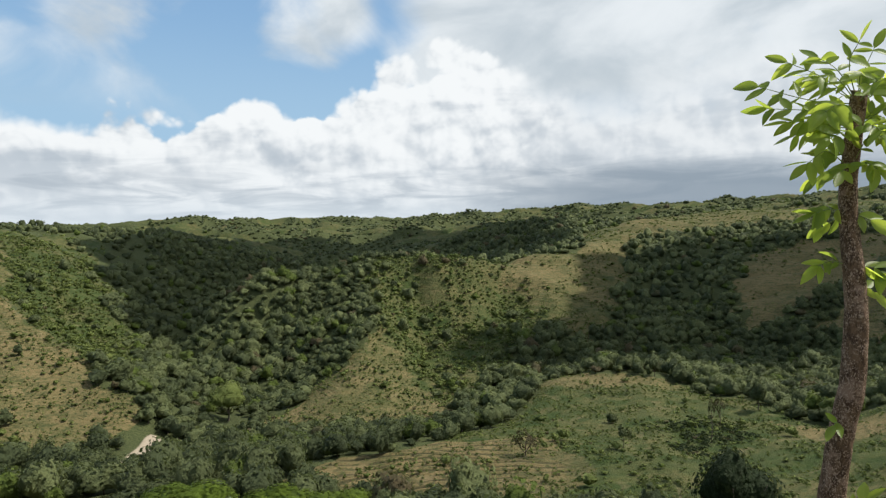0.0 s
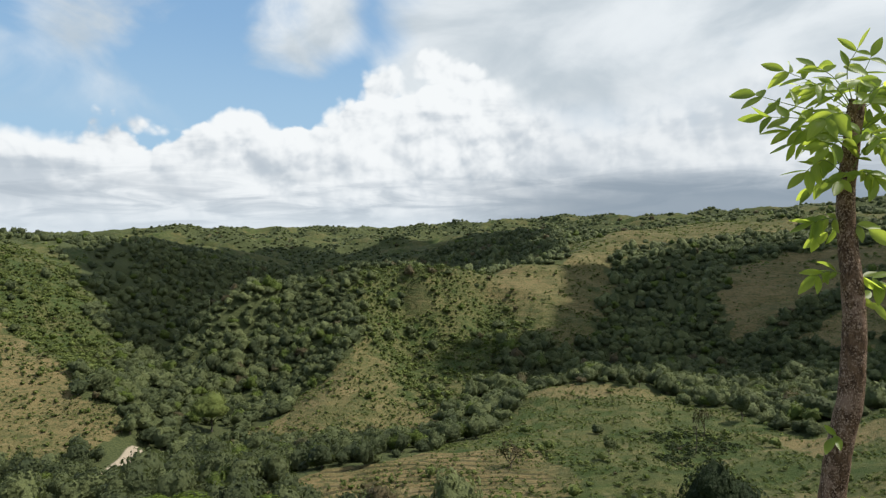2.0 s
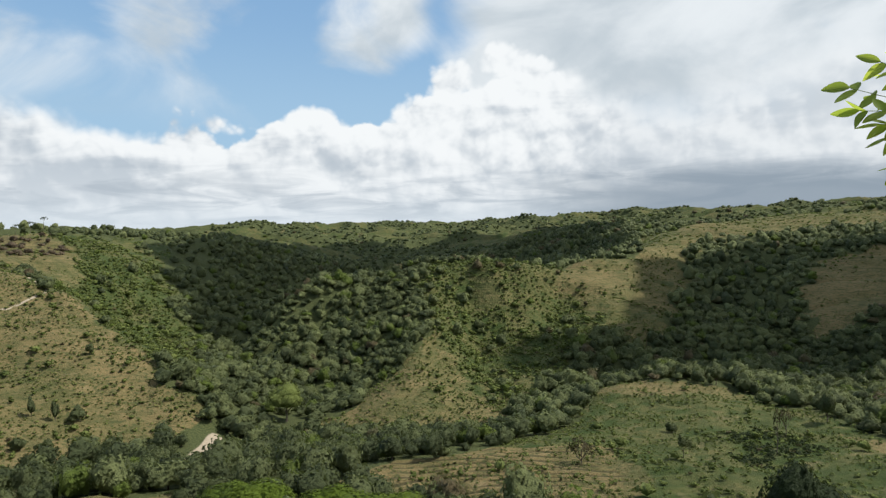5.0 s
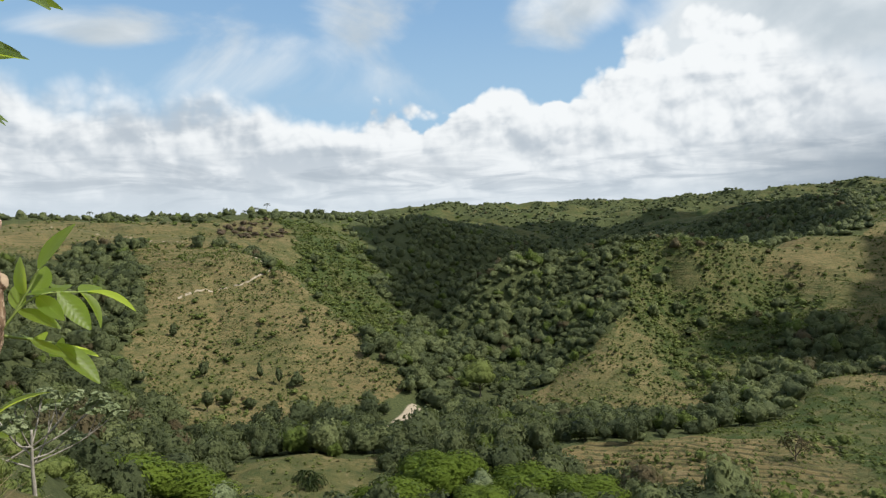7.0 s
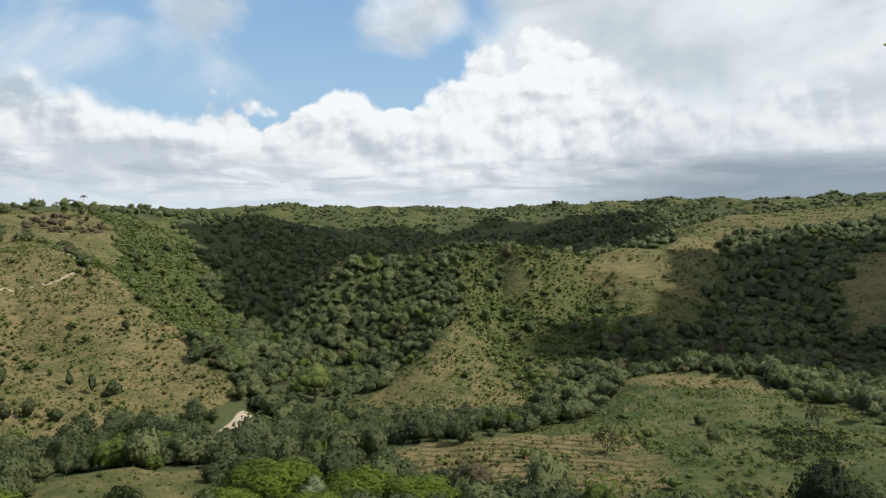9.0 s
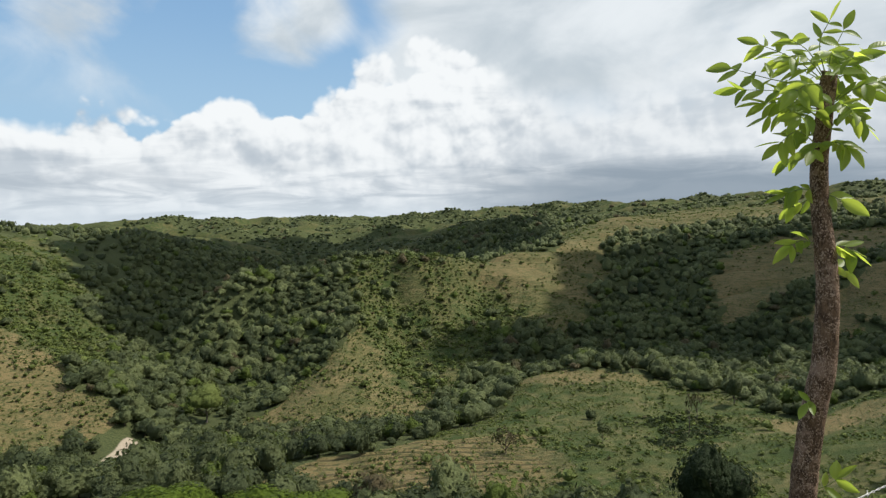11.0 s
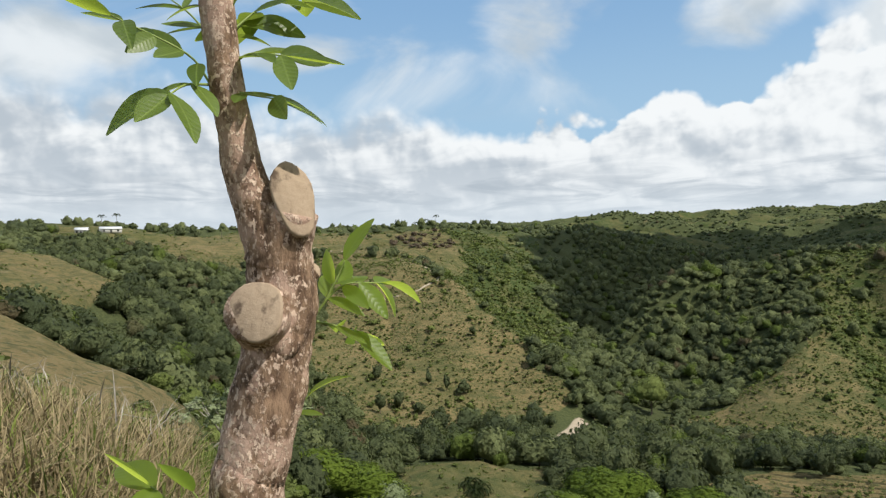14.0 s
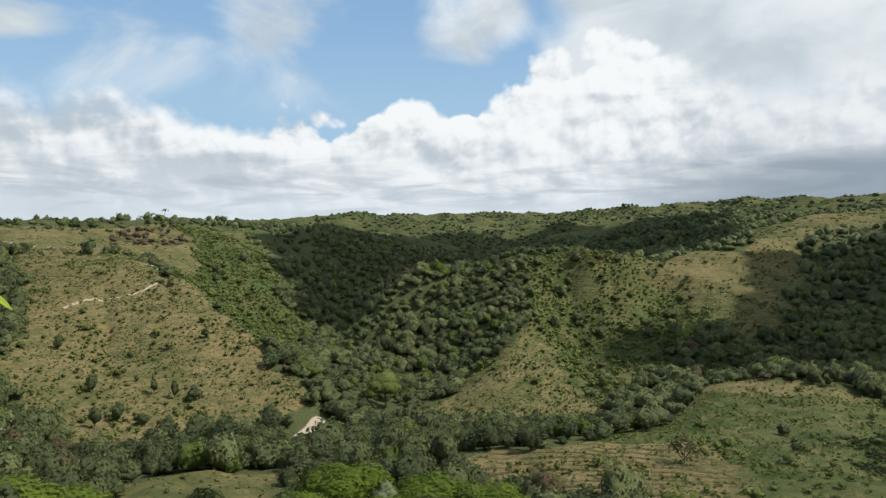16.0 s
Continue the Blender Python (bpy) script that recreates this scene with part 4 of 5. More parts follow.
def tree(b, r, wide, tall, label, mat=M_FOREST, leaves=420, clear=0.35, leaf=0.10, flat=1.0, lobes=10, seed=1, tint=0.5, group="", bark=M_TRUNK, name="tree", limbs=5, lean=0.0, thick=0.028):
    """A tree: tapered trunk with limbs, and a crown of leaf clumps. clear: the bare part of its height."""
    rng = np.random.RandomState(seed)
    base = base_at(b, r)
    root = thing(name, base, label, "tree", group)
    high = tall * (1 - clear)
    mid = np.array([lean * tall, 0, tall * clear + high * 0.45])
    pieces = [tube(bend([(0, 0, -0.2), (lean * tall * 0.3 + 0.02 * tall, 0, tall * clear * 0.6), mid]), np.linspace(thick * tall, thick * tall * 0.35, 13), 7)]
    for k in range(limbs):
        a = 2 * math.pi * k / limbs + rng.uniform(-0.5, 0.5)
        end = mid + np.array([math.cos(a) * wide * 0.36, math.sin(a) * wide * 0.36, high * rng.uniform(0.0, 0.3)])
        start = np.array([lean * tall * 0.4, 0, tall * clear * rng.uniform(0.75, 1.1)])
        pieces.append(tube(bend([start, (start + end) / 2 + np.array([0, 0, -0.04 * tall]), end], 4), np.linspace(thick * tall * 0.45, thick * tall * 0.1, 9), 5))
    v, f = join(pieces)
    link_mesh("trunk", v, f, bark, root, smooth=True)
    cv, cf, cn = crown(rng, leaves, core=3 if clear < 0.5 and mat is not M_BROWNLEAF else 0, leaf=leaf, lobes=lobes, flat=1.0)
    cv = cv * (wide / 2 * 0.92, wide / 2 * 0.92, high * 0.62 * flat) + mid
    col = np.ones((len(cv), 4)) * (tint, 0.5, 0.5, 1)
    link_mesh("crown", cv, cf, mat, root, colours=col, normals=cn)
    return root


def palm(b, r, tall, label, seed=1, fronds=13, long=2.6, group=""):
    """A palm: ringed slender trunk and arching feathered fronds."""
    rng = np.random.RandomState(seed)
    root = thing("palm", base_at(b, r), label, "palm", group)
    line_up = bend([(0, 0, -0.2), (0.03 * tall, 0, tall * 0.5), (0.05 * tall, 0.02 * tall, tall)], 8)
    v, f = tube(line_up, 0.16 + 0.012 * np.cos(np.arange(len(line_up)) * 3.0) - 0.05 * np.linspace(0, 1, len(line_up)), 8)
    link_mesh("trunk", v, f, M_TRUNK, root, smooth=True)
    top = line_up[-1]
    for k in range(fronds):
        a, rise = k * 2.4 + rng.uniform(-0.3, 0.3), rng.uniform(0.15, 1.1)
        out = np.array([math.cos(a), math.sin(a), 0])
        rib = bend([top, top + out * long * 0.4 + (0, 0, long * 0.35 * rise), top + out * long * 0.8 + (0, 0, long * (0.3 * rise - 0.2)), top + out * long + (0, 0, long * (0.2 * rise - 0.55))], 4)
        side = np.cross(out, (0, 0, 1))
        verts, faces = list(rib), []
        for i in range(1, len(rib)):
            wing = long * 0.22 * math.sin(math.pi * (0.12 + 0.86 * i / len(rib)))
            for s in (-1, 1):
                faces.append((i - 1, i, len(verts)))
                verts.append(rib[i] + side * s * wing + out * wing * 0.5 + np.array([0, 0, -wing * 0.45]))
        col = np.ones((len(verts), 4)) * (rng.uniform(0.2, 0.9), 0.5, 0.5, 1)
        link_mesh("frond", np.array(verts), np.array(faces), M_PALM, root, colours=col)
    return root


# the rounded bright tree by the river, and others that stand alone
tree(17.2, 280, 17, 15, "wide domed bright green tree by the river", M_SHRUB, 1900, 0.30, 0.055, 0.9, 22, 3, 1.0)
tree(-15.3, 176, 4.2, 6.2, "small round tree on a thin trunk in pasture", M_FOREST, 320, 0.5, 0.14, 1.0, 6, 4, 0.4, thick=0.016)
tree(-17.7, 284, 5.2, 7.5, "lone dark round tree on the pasture mound", M_FOREST, 320, 0.3, 0.13, 1.0, 7, 5, 0.3)
tree(-25.3, 236, 5.6, 10.5, "tall slim dark tree on sloping pasture", M_FOREST, 380, 0.25, 0.12, 1.1, 8, 6, 0.3, thick=0.018)
tree(-14.45, 214, 4.6, 3.4, "low dense bush alone on green pasture", M_FOREST, 300, 0.1, 0.12, 1.0, 7, 7, 0.3, name="bush")
tree(-7.3, 172, 8.0, 7.0, "half-bare bushy tree on the terraced slope", M_BROWNLEAF, 420, 0.15, 0.075, 1.0, 9, 8, 0.2)
tree(-22.0, 190, 3.0, 12.0, "thin sparse tree above the tussocks", M_BROWNLEAF, 120, 0.55, 0.12, 1.0, 5, 9, 0.1, thick=0.010)
tree(-22.6, 215, 5.0, 9.0, "dim thin-leaved tree on tussocky pasture", M_BROWNLEAF, 200, 0.35, 0.10, 1.0, 7, 10, 0.1, thick=0.015)
tree(-24.0, 106, 11.5, 13.5, "large dense dark mango-like tree on the slope", M_DARKLEAF, 1500, 0.2, 0.055, 1.0, 16, 11, 0.4)
tree(-38.4, 138, 15.0, 8.0, "umbrella-shaped spreading tree on a hillside", M_SHRUB, 1700, 0.5, 0.055, 0.6, 18, 12, 0.5, limbs=9, thick=0.035)
tree(-28.5, 300, 9.0, 9.5, "broad grey-green tree at the valley edge", M_FOREST, 420, 0.2, 0.10, 1.0, 9, 13, 0.6)
for k, (b, r, w, h) in enumerate(VIVID):
    tree(b, r, w * 1.2, h * 0.85, "low spreading crown of vivid yellow-green leaves", M_BRIGHT, 2600, 0.2, 0.055, 0.8, 24, 20 + k, 0.3 + 0.1 * (k % 4), "vivid green trees at the valley mouth")
for k, (b, r, w, h) in enumerate([(39.5, 128, 9, 8), (17.0, 138, 8, 7)]):
    tree(b, r, w, h, "silvery pale-leaved tree among valley woods", M_PALE, 500, 0.25, 0.07, 1.0, 12, 40 + k, 0.3, "silver-leaved trees", bark=M_TWIG)
# upright little trees on the hill with the path
for k, (b, r, w, h) in enumerate([(35.45, 262, 3.4, 6.5), (33.94, 258, 3.0, 7.0), (39.72, 262, 4.2, 6.5), (37.99, 240, 4.6, 6.5), (39.6, 232, 3.6, 8.0), (41.9, 300, 4.0, 5.0), (36.2, 238, 6.0, 4.5),
                                  (32.6, 258, 6.5, 5.0), (34.4, 236, 3.2, 6.0), (31.6, 300, 4.0, 5.0)]):
    tree(b, r, w, h, "narrow dusky young tree on dry pasture", M_FOREST, 220, 0.15, 0.13, 1.1, 7, 60 + k, 0.15 + 0.05 * (k % 5), "young trees on the dry hillside", thick=0.014)
for k, (b, r, h) in enumerate([(34.6, 640, 12), (35.4, 640, 9), (36.3, 646, 8), (47.5, 590, 9), (52.0, 560, 10), (59.6, 560, 12), (60.6, 556, 10), (42.0, 620, 8)]):
    palm(b, r, h, "tall palm on the plateau skyline", 80 + k, 13, 3.0, "skyline palms")
for k, (b, r, h) in enumerate([(32.1, 152, 1.6), (31.3, 150, 1.4), (31.7, 147, 1.2)]):
    palm(b, r, h, "low dark palm on the grassy knoll", 95 + k, 14, 3.0, "palms on the knoll")
palm(-23.2, 296, 7.0, "pale palm rising above the valley trees", 99, 13, 4.0)

# ---- houses on the plateau ----


def plain_material(name, colour, other, scale=3.0, rough=0.7, metal=0.0):
    m, n = material(name)
    at = n.node("ShaderNodeTexCoord").outputs["Object"]
    g = n.noise(at, scale, 6.0, 0.6)
    finish(n, n.mix(g, colour, other), rough, g, 0.2, 0.02, metal=metal)
    return m


M_WALL = plain_material("lime_wash", (0.62, 0.60, 0.55), (0.74, 0.72, 0.68), 1.0)
M_ROOF = plain_material("zinc_roof", (0.62, 0.64, 0.66), (0.78, 0.79, 0.80), 0.8, 0.45)
M_OPEN = plain_material("dark_opening", (0.03, 0.035, 0.04), (0.06, 0.06, 0.06), 2.0)


def block(w, d, h, at=(0, 0, 0)):
    v = np.array([(x, y, z) for z in (0, h) for y in (-d / 2, d / 2) for x in (-w / 2, w / 2)]) + at
    return v, np.array([(0, 2, 3, 1), (4, 5, 7, 6), (0, 1, 5, 4), (2, 6, 7, 3), (0, 4, 6, 2), (1, 3, 7, 5)])


def house(b, r, wide, deep, label, turn=0.0):
    root = thing("house", base_at(b, r, 0.3), label, "house", "houses on the plateau")
    root.rotation_euler = (0, 0, radians(b + turn))
    v, f = block(wide, deep, 3.0)
    walls = link_mesh("wall", v, f, M_WALL, root)
    for s in (-1, 1):
        v = np.array([(-wide / 2 - 0.4, s * (deep / 2 + 0.6), 2.75), (wide / 2 + 0.4, s * (deep / 2 + 0.6), 2.75), (wide / 2 + 0.4, 0, 4.2), (-wide / 2 - 0.4, 0, 4.2)])
        v = np.concatenate([v, v + (0, 0, 0.12)])
        link_mesh("roof", v, np.array([(0, 3, 2, 1), (4, 5, 6, 7), (0, 1, 5, 4), (1, 2, 6, 5), (2, 3, 7, 6), (3, 0, 4, 7)]), M_ROOF, root)
    for k in range(3):
        x = (-0.32 + 0.32 * k) * wide
        v, f = block(1.1, 0.1, 2.0 if k == 1 else 1.1, (x, -deep / 2 - 0.03, 0.1 if k == 1 else 1.0))
        link_mesh("door" if k == 1 else "window", v, f, M_OPEN, root)
    return root


house(60.0, 500, 13.0, 7.0, "long white house with a bright sheet roof", 8)
house(61.9, 480, 7.0, 5.5, "small pale house with a sheet roof", -12)

# ---- the living fence beside the camera ----


def post_bark(name, tone, blots):
    """Brown-grey bark with pale corky dots and lichen; tone: the post's sun or shade put into its colour, blots: where
    the lichen begins.
    """
    m, n = material(name)
    at = n.node("ShaderNodeTexCoord").outputs["Object"]
    long = n.node("ShaderNodeMapping", {"Vector": at, "Scale": (1.0, 1.0, 0.45)}).outputs[0]
    grain = n.noise(long, 80.0, 7.0, 0.7)
    blot = n.noise(at, 24.0, 5.0, 0.6)
    fleck = n.noise(n.node("ShaderNodeMapping", {"Vector": at, "Scale": (1.0, 1.0, 0.7)}).outputs[0], 260.0, 4.0, 0.6)
    colour = n.mix(n.ramp(grain, 0.38, 0.62), (0.075, 0.050, 0.036), (0.238, 0.174, 0.126))
    colour = n.mix(n.ramp(blot, blots, blots + 0.10), colour, n.mix(grain, (0.26, 0.18, 0.15), (0.46, 0.37, 0.32)))
    spot = n.math("MULTIPLY", n.ramp(fleck, 0.52, 0.58), n.ramp(blot, 0.34, 0.50))
    colour = n.mix(spot, colour, (0.54, 0.46, 0.40))
    rise = n.math("ADD", grain, n.math("MULTIPLY", spot, 0.35))
    colour = n.mix(1.0, colour, tone, "MULTIPLY")
    finish(n, colour, 0.88, rise, 0.9, 0.004, spec=0.2)
    return m


def sawn_wood():
    m, n = material("sawn_wood")
    at = n.node("ShaderNodeTexCoord").outputs["Object"]
    rough = n.noise(at, 120.0, 6.0, 0.7)
    stain = n.noise(at, 45.0, 4.0, 0.6)
    colour = n.mix(rough, (0.24, 0.17, 0.11), (0.46, 0.36, 0.26))
    colour = n.mix(n.ramp(stain, 0.50, 0.68), colour, (0.10, 0.07, 0.05))
    finish(n, colour, 0.85, rough, 0.5, 0.002, spec=0.2)
    return m


def leaf_material(name, dark, light, glow, share):
    m, n = material(name)
    rnd = n.node("ShaderNodeObjectInfo").outputs["Random"]
    at = n.node("ShaderNodeTexCoord").outputs["Object"]
    xyz = n.node("ShaderNodeSeparateXYZ", {0: at}).outputs
    side = n.math("ABSOLUTE", xyz[0])
    vein = n.math("SINE", n.math("MULTIPLY", n.math("SUBTRACT", xyz[1], n.math("MULTIPLY", side, 0.8)), 55.0))
    rib = n.ramp(side, 0.022, 0.006)
    colour = n.mix(rnd, dark, light)
    colour = n.mix(n.ramp(n.noise(at, 5.0, 4.0, 0.6), 0.4, 0.75, 0.0, 0.4), colour, dark)
    colour = n.mix(n.math("MULTIPLY", rib, 0.6), colour, (0.22, 0.30, 0.07))
    finish(n, colour, 0.42, vein, 0.08, 0.01, translucent=n.mix(rnd, glow, light), share=share, spec=0.45)
    return m


# one bark toned twice: shade in the first's colour, sun in the second's
M_POST = post_bark("shaded_post_bark", (0.72, 0.62, 0.51), 0.53)
M_POST_SUNLIT = post_bark("sunlit_lichened_bark", (1.22, 1.09, 0.97), 0.46)
M_SAWN = sawn_wood()
M_LEAF = leaf_material("fresh_leaf", (0.085, 0.140, 0.020), (0.225, 0.320, 0.040), (0.78, 0.92, 0.12), 0.62)
M_STEM = plain_material("green_stem", (0.16, 0.22, 0.05), (0.24, 0.30, 0.08), 30.0, 0.5)
M_WIRE = plain_material("galvanised_wire", (0.20, 0.20, 0.195), (0.42, 0.42, 0.41), 60.0, 0.5, 0.7)


def leaf_meshes(mat):
    """Pointed oval leaflets, one long, folded along the midrib and curled."""
    out = []
    rng = np.random.RandomState(12)
    for k in range(6):
        rows, verts, faces = 8, [], []
        fold, curl, wide = rng.uniform(0.12, 0.45), rng.uniform(-0.35, 0.15), rng.uniform(0.195, 0.245)
        for i in range(rows + 1):
            t = i / rows
            w = wide * math.sin(math.pi * min(1.0, t * 0.96 + 0.02)) ** 0.75 * (1.12 - 0.35 * t)
            z = curl * t * t
            verts += [(-w, t, z + fold * w), (-w * 0.5, t, z + fold * w * 0.38), (0, t, z), (w * 0.5, t, z + fold * w * 0.38), (w, t, z + fold * w)]
        for i in range(rows):
            for j in range(4):
                q = i * 5 + j
                faces.append((q, q + 1, q + 6, q + 5))
        me = bpy.data.meshes.new("leaf")
        me.from_pydata(verts, [], faces)
        me.polygons.foreach_set("use_smooth", np.ones(len(faces), bool))
        me.materials.append(mat)
        out.append(me)
    return out


# darker, less translucent copy: shade on the high leaves put into its colour
M_LEAF_SHADED = leaf_material("shaded_leaf", (0.045, 0.080, 0.014), (0.135, 0.200, 0.030), (0.52, 0.66, 0.07), 0.40)
LEAVES = leaf_meshes(M_LEAF)
LEAVES_SHADED = leaf_meshes(M_LEAF_SHADED)


def put_leaf(parent, base, at, way, size, rng, face=(0, 0, 1), jitter=0.35, kinds=LEAVES):
    """One leaflet from a place along a direction; face: where its upper side looks."""
    y = Vector(way).normalized()
    z = Vector(face) + Vector(rng.normal(size=3) * jitter)
    x = y.cross(z).normalized()
    z = x.cross(y)
    m = Matrix((x, y, z)).transposed().to_4x4()
    ob = new("leaf", kinds[rng.randint(len(kinds))])
    ob.parent = parent
    ob.matrix_basis = Matrix.Translation(Vector(at) - Vector(base)) @ m @ Matrix.Diagonal((size * rng.uniform(0.9, 1.15), size, size, 1))
    return ob


def spray(root, base, points, pairs, size, rng, thick=0.0016, droop=0.25, face=(0, 0, 1), start=0.3, grow_out=1.0, kinds=LEAVES):
    """A feathered leaf: a bent stalk with leaflets in pairs and one at its tip."""
    line_up = bend(points, 6)
    v, f = tube(line_up - np.array(base), np.linspace(thick, thick * 0.5, len(line_up)), 6)
    stalk = link_mesh("leaf_stalk", v, f, M_STEM, root, smooth=True)
    n = len(line_up) - 1
    for k in range(pairs):
        t = start + (0.93 - start) * k / max(1, pairs - 1)
        i = min(int(t * n), n - 1)
        at = line_up[i] + (line_up[i + 1] - line_up[i]) * (t * n - i)
        way = line_up[i + 1] - line_up[i]
        way = way / np.linalg.norm(way)
        side = np.cross(way, np.array(face) + (0.001, 0, 0))
        side = side / (np.linalg.norm(side) + 1e-9)
        for s in (-1, 1):
            d = side * s * 0.8 + way * rng.uniform(0.35, 0.75) + np.array([0, 0, -droop * rng.uniform(0.3, 1.6)]) + rng.normal(size=3) * 0.12
            put_leaf(stalk, base, at, d, size * rng.uniform(0.7, 1.1) * (0.75 + 0.25 * grow_out * t), rng, face, kinds=kinds)
    way = line_up[-1] - line_up[-2]
    put_leaf(stalk, base, line_up[-1], way / np.linalg.norm(way) + np.array([0, 0, -droop * 0.6]), size * 0.92, rng, face, kinds=kinds)
    return stalk


def rough_limb(points, radii, sides=26, bumps=0.06, seed=0, steps=7):
    """A limb with knobbly bark."""
    line_up = bend(points, steps)
    rad = np.interp(np.linspace(0, 1, len(line_up)), np.linspace(0, 1, len(radii)), radii)
    v, f = tube(line_up, rad, sides)
    body = len(line_up) * sides
    centre = np.repeat(line_up, sides, 0)
    out = v[:body] - centre
    k = np.array([noise.noise(Vector(q) * 22 + Vector((seed, 0, 0))) + 0.55 * noise.noise(Vector(q) * 60) + 0.3 * noise.noise(Vector(q) * 150) for q in v[:body]])
    v[:body] = centre + out * (1 + bumps * k)[:, None]
    return v, f


def disc(centre, way, wide, tall, turn=0.0, sides=20, depth=0.002):
    """A sawn face: a thin rounded plate set on a stub's end."""
    way = Vector(way).normalized()
    q = way.to_track_quat("Z", "Y").to_matrix() @ Matrix.Rotation(turn, 3, "Z")
    verts = []
    for h, s in ((-depth, 1.0), (depth * 0.6, 1.0), (depth, 0.93)):
        for i in range(sides):
            a = 2 * math.pi * i / sides
            k = s * (1 + 0.05 * math.sin(a * 3 + turn) + 0.03 * math.sin(a * 5))
            verts.append(Vector(centre) + q @ Vector((math.cos(a) * wide * k, math.sin(a) * tall * k, h)))
    verts.append(Vector(centre) + q @ Vector((0, 0, depth)))
    faces = []
    for r in range(2):
        for i in range(sides):
            j = (i + 1) % sides
            faces.append((r * sides + i, r * sides + j, (r + 1) * sides + j, (r + 1) * sides + i))
    for i in range(0, sides, 2):
        faces.append((3 * sides, 2 * sides + i, 2 * sides + i + 1, 2 * sides + (i + 2) % sides))
    return np.array(verts), np.array(faces)


def ground_under(p, sink=0.15):
    return np.array([p[0], p[1], float(land_height(np.array([p[0]]), np.array([p[1]]))[0]) - sink])


def right_post():
    """The slim living post, with feathered leaves up its trunk."""
    rng = np.random.RandomState(5)
    line_up = [(1.030, 1.714, 0.907), (1.034, 1.712, 0.973), (1.042, 1.707, 1.053), (1.052, 1.701, 1.132), (1.067, 1.692, 1.228), (1.072, 1.689, 1.306), (1.074, 1.687, 1.414), (1.068, 1.691, 1.537), (1.060, 1.696, 1.630),
               (1.057, 1.698, 1.738), (1.065, 1.693, 1.846), (1.075, 1.686, 1.968)]
    low = np.array(line_up[0]) + (-0.02, 0.01, -0.45)
    base = ground_under(low + (0.02, 0, 0))
    root = thing("living_fence_post", base, "slim living fence post with fresh green leaves", "fence post", "living fence posts")
    v, f = rough_limb([base, low] + line_up, [0.040, 0.037, 0.032, 0.0315, 0.031, 0.030, 0.030, 0.029, 0.027, 0.025, 0.023, 0.021, 0.020, 0.019], 24, 0.06, 3)
    link_mesh("trunk", v - base, f, M_POST, root, smooth=True)
    v, f = disc(Vector(line_up[-1]) + Vector((0, 0, 0.003)), (0.35, -0.2, 0.9), 0.021, 0.021)
    link_mesh("sawn_top", v - base, f, M_SAWN, root)
    a, b, c, d = (np.array(q) for q in ((1.073, 1.688, 1.945), (1.069, 1.690, 1.884), (1.061, 1.695, 1.784), (1.059, 1.697, 1.676)))
    up = (-0.25, -0.55, 0.6)
    for start, mid, tip, pairs, size in [
            (a, (1.069, 1.784, 2.001), (1.024, 1.856, 2.053), 4, 0.062), (b, (0.991, 1.621, 1.930), (0.933, 1.586, 1.907), 4, 0.062), (a, (1.053, 1.605, 1.967), (1.050, 1.547, 1.977), 3, 0.065),
            (b, (1.128, 1.747, 1.933), (1.191, 1.778, 1.925), 4, 0.058), (a, (1.106, 1.714, 2.036), (1.134, 1.720, 2.094), 3, 0.055), (c, (1.056, 1.769, 1.790), (1.041, 1.824, 1.769), 3, 0.055),
            (b, (1.007, 1.728, 1.909), (0.940, 1.765, 1.912), 5, 0.060), (a, (0.995, 1.758, 1.968), (0.884, 1.816, 2.016), 5, 0.062), (b, (0.986, 1.705, 1.928), (0.876, 1.753, 1.946), 5, 0.060), (a, (1.030, 1.761, 2.026), (0.963, 1.821, 2.083), 4, 0.058),
            (a, (1.037, 1.710, 2.032), (1.007, 1.751, 2.078), 4, 0.055), (a, (1.031, 1.655, 2.035), (1.034, 1.618, 2.085), 3, 0.050), (a, (1.120, 1.693, 2.002), (1.172, 1.682, 2.033), 3, 0.075),
            (b, (1.103, 1.632, 1.922), (1.138, 1.584, 1.931), 4, 0.055), (b, (1.133, 1.709, 1.889), (1.186, 1.709, 1.844), 5, 0.052), (c, (0.996, 1.688, 1.827), (0.949, 1.692, 1.796), 4, 0.056),
            (b, (1.041, 1.778, 1.902), (0.997, 1.848, 1.890), 4, 0.058), (c, (1.059, 1.637, 1.794), (1.078, 1.613, 1.775), 4, 0.055), (c, (1.015, 1.630, 1.792), (0.984, 1.602, 1.767), 3, 0.055),
            (b, (0.997, 1.629, 1.865), (0.950, 1.599, 1.845), 4, 0.055), (b, (1.055, 1.604, 1.879), (1.047, 1.550, 1.855), 4, 0.050),
            (d, (1.014, 1.701, 1.683), (0.978, 1.710, 1.672), 4, 0.055), (d, (1.044, 1.741, 1.653), (1.030, 1.772, 1.637), 3, 0.050), (d, (1.087, 1.679, 1.661), (1.099, 1.671, 1.654), 1, 0.070),
            ((1.065, 1.693, 1.537), (1.016, 1.699, 1.552), (0.982, 1.696, 1.537), 4, 0.055), ((1.070, 1.689, 1.530), (1.101, 1.670, 1.539), (1.119, 1.658, 1.524), 3, 0.052), ((1.074, 1.687, 1.484), (1.096, 1.673, 1.485), (1.106, 1.667, 1.475), 1, 0.05),
            ((1.029, 1.680, 1.142), (1.013, 1.666, 1.151), (1.005, 1.660, 1.145), 1, 0.05), ((1.080, 1.743, 0.896), (1.105, 1.727, 0.913), (1.120, 1.717, 0.932), 2, 0.06)]:
        spray(root, base, [start, mid, tip], pairs, size * 1.13, rng, 0.0016, 0.3, up)
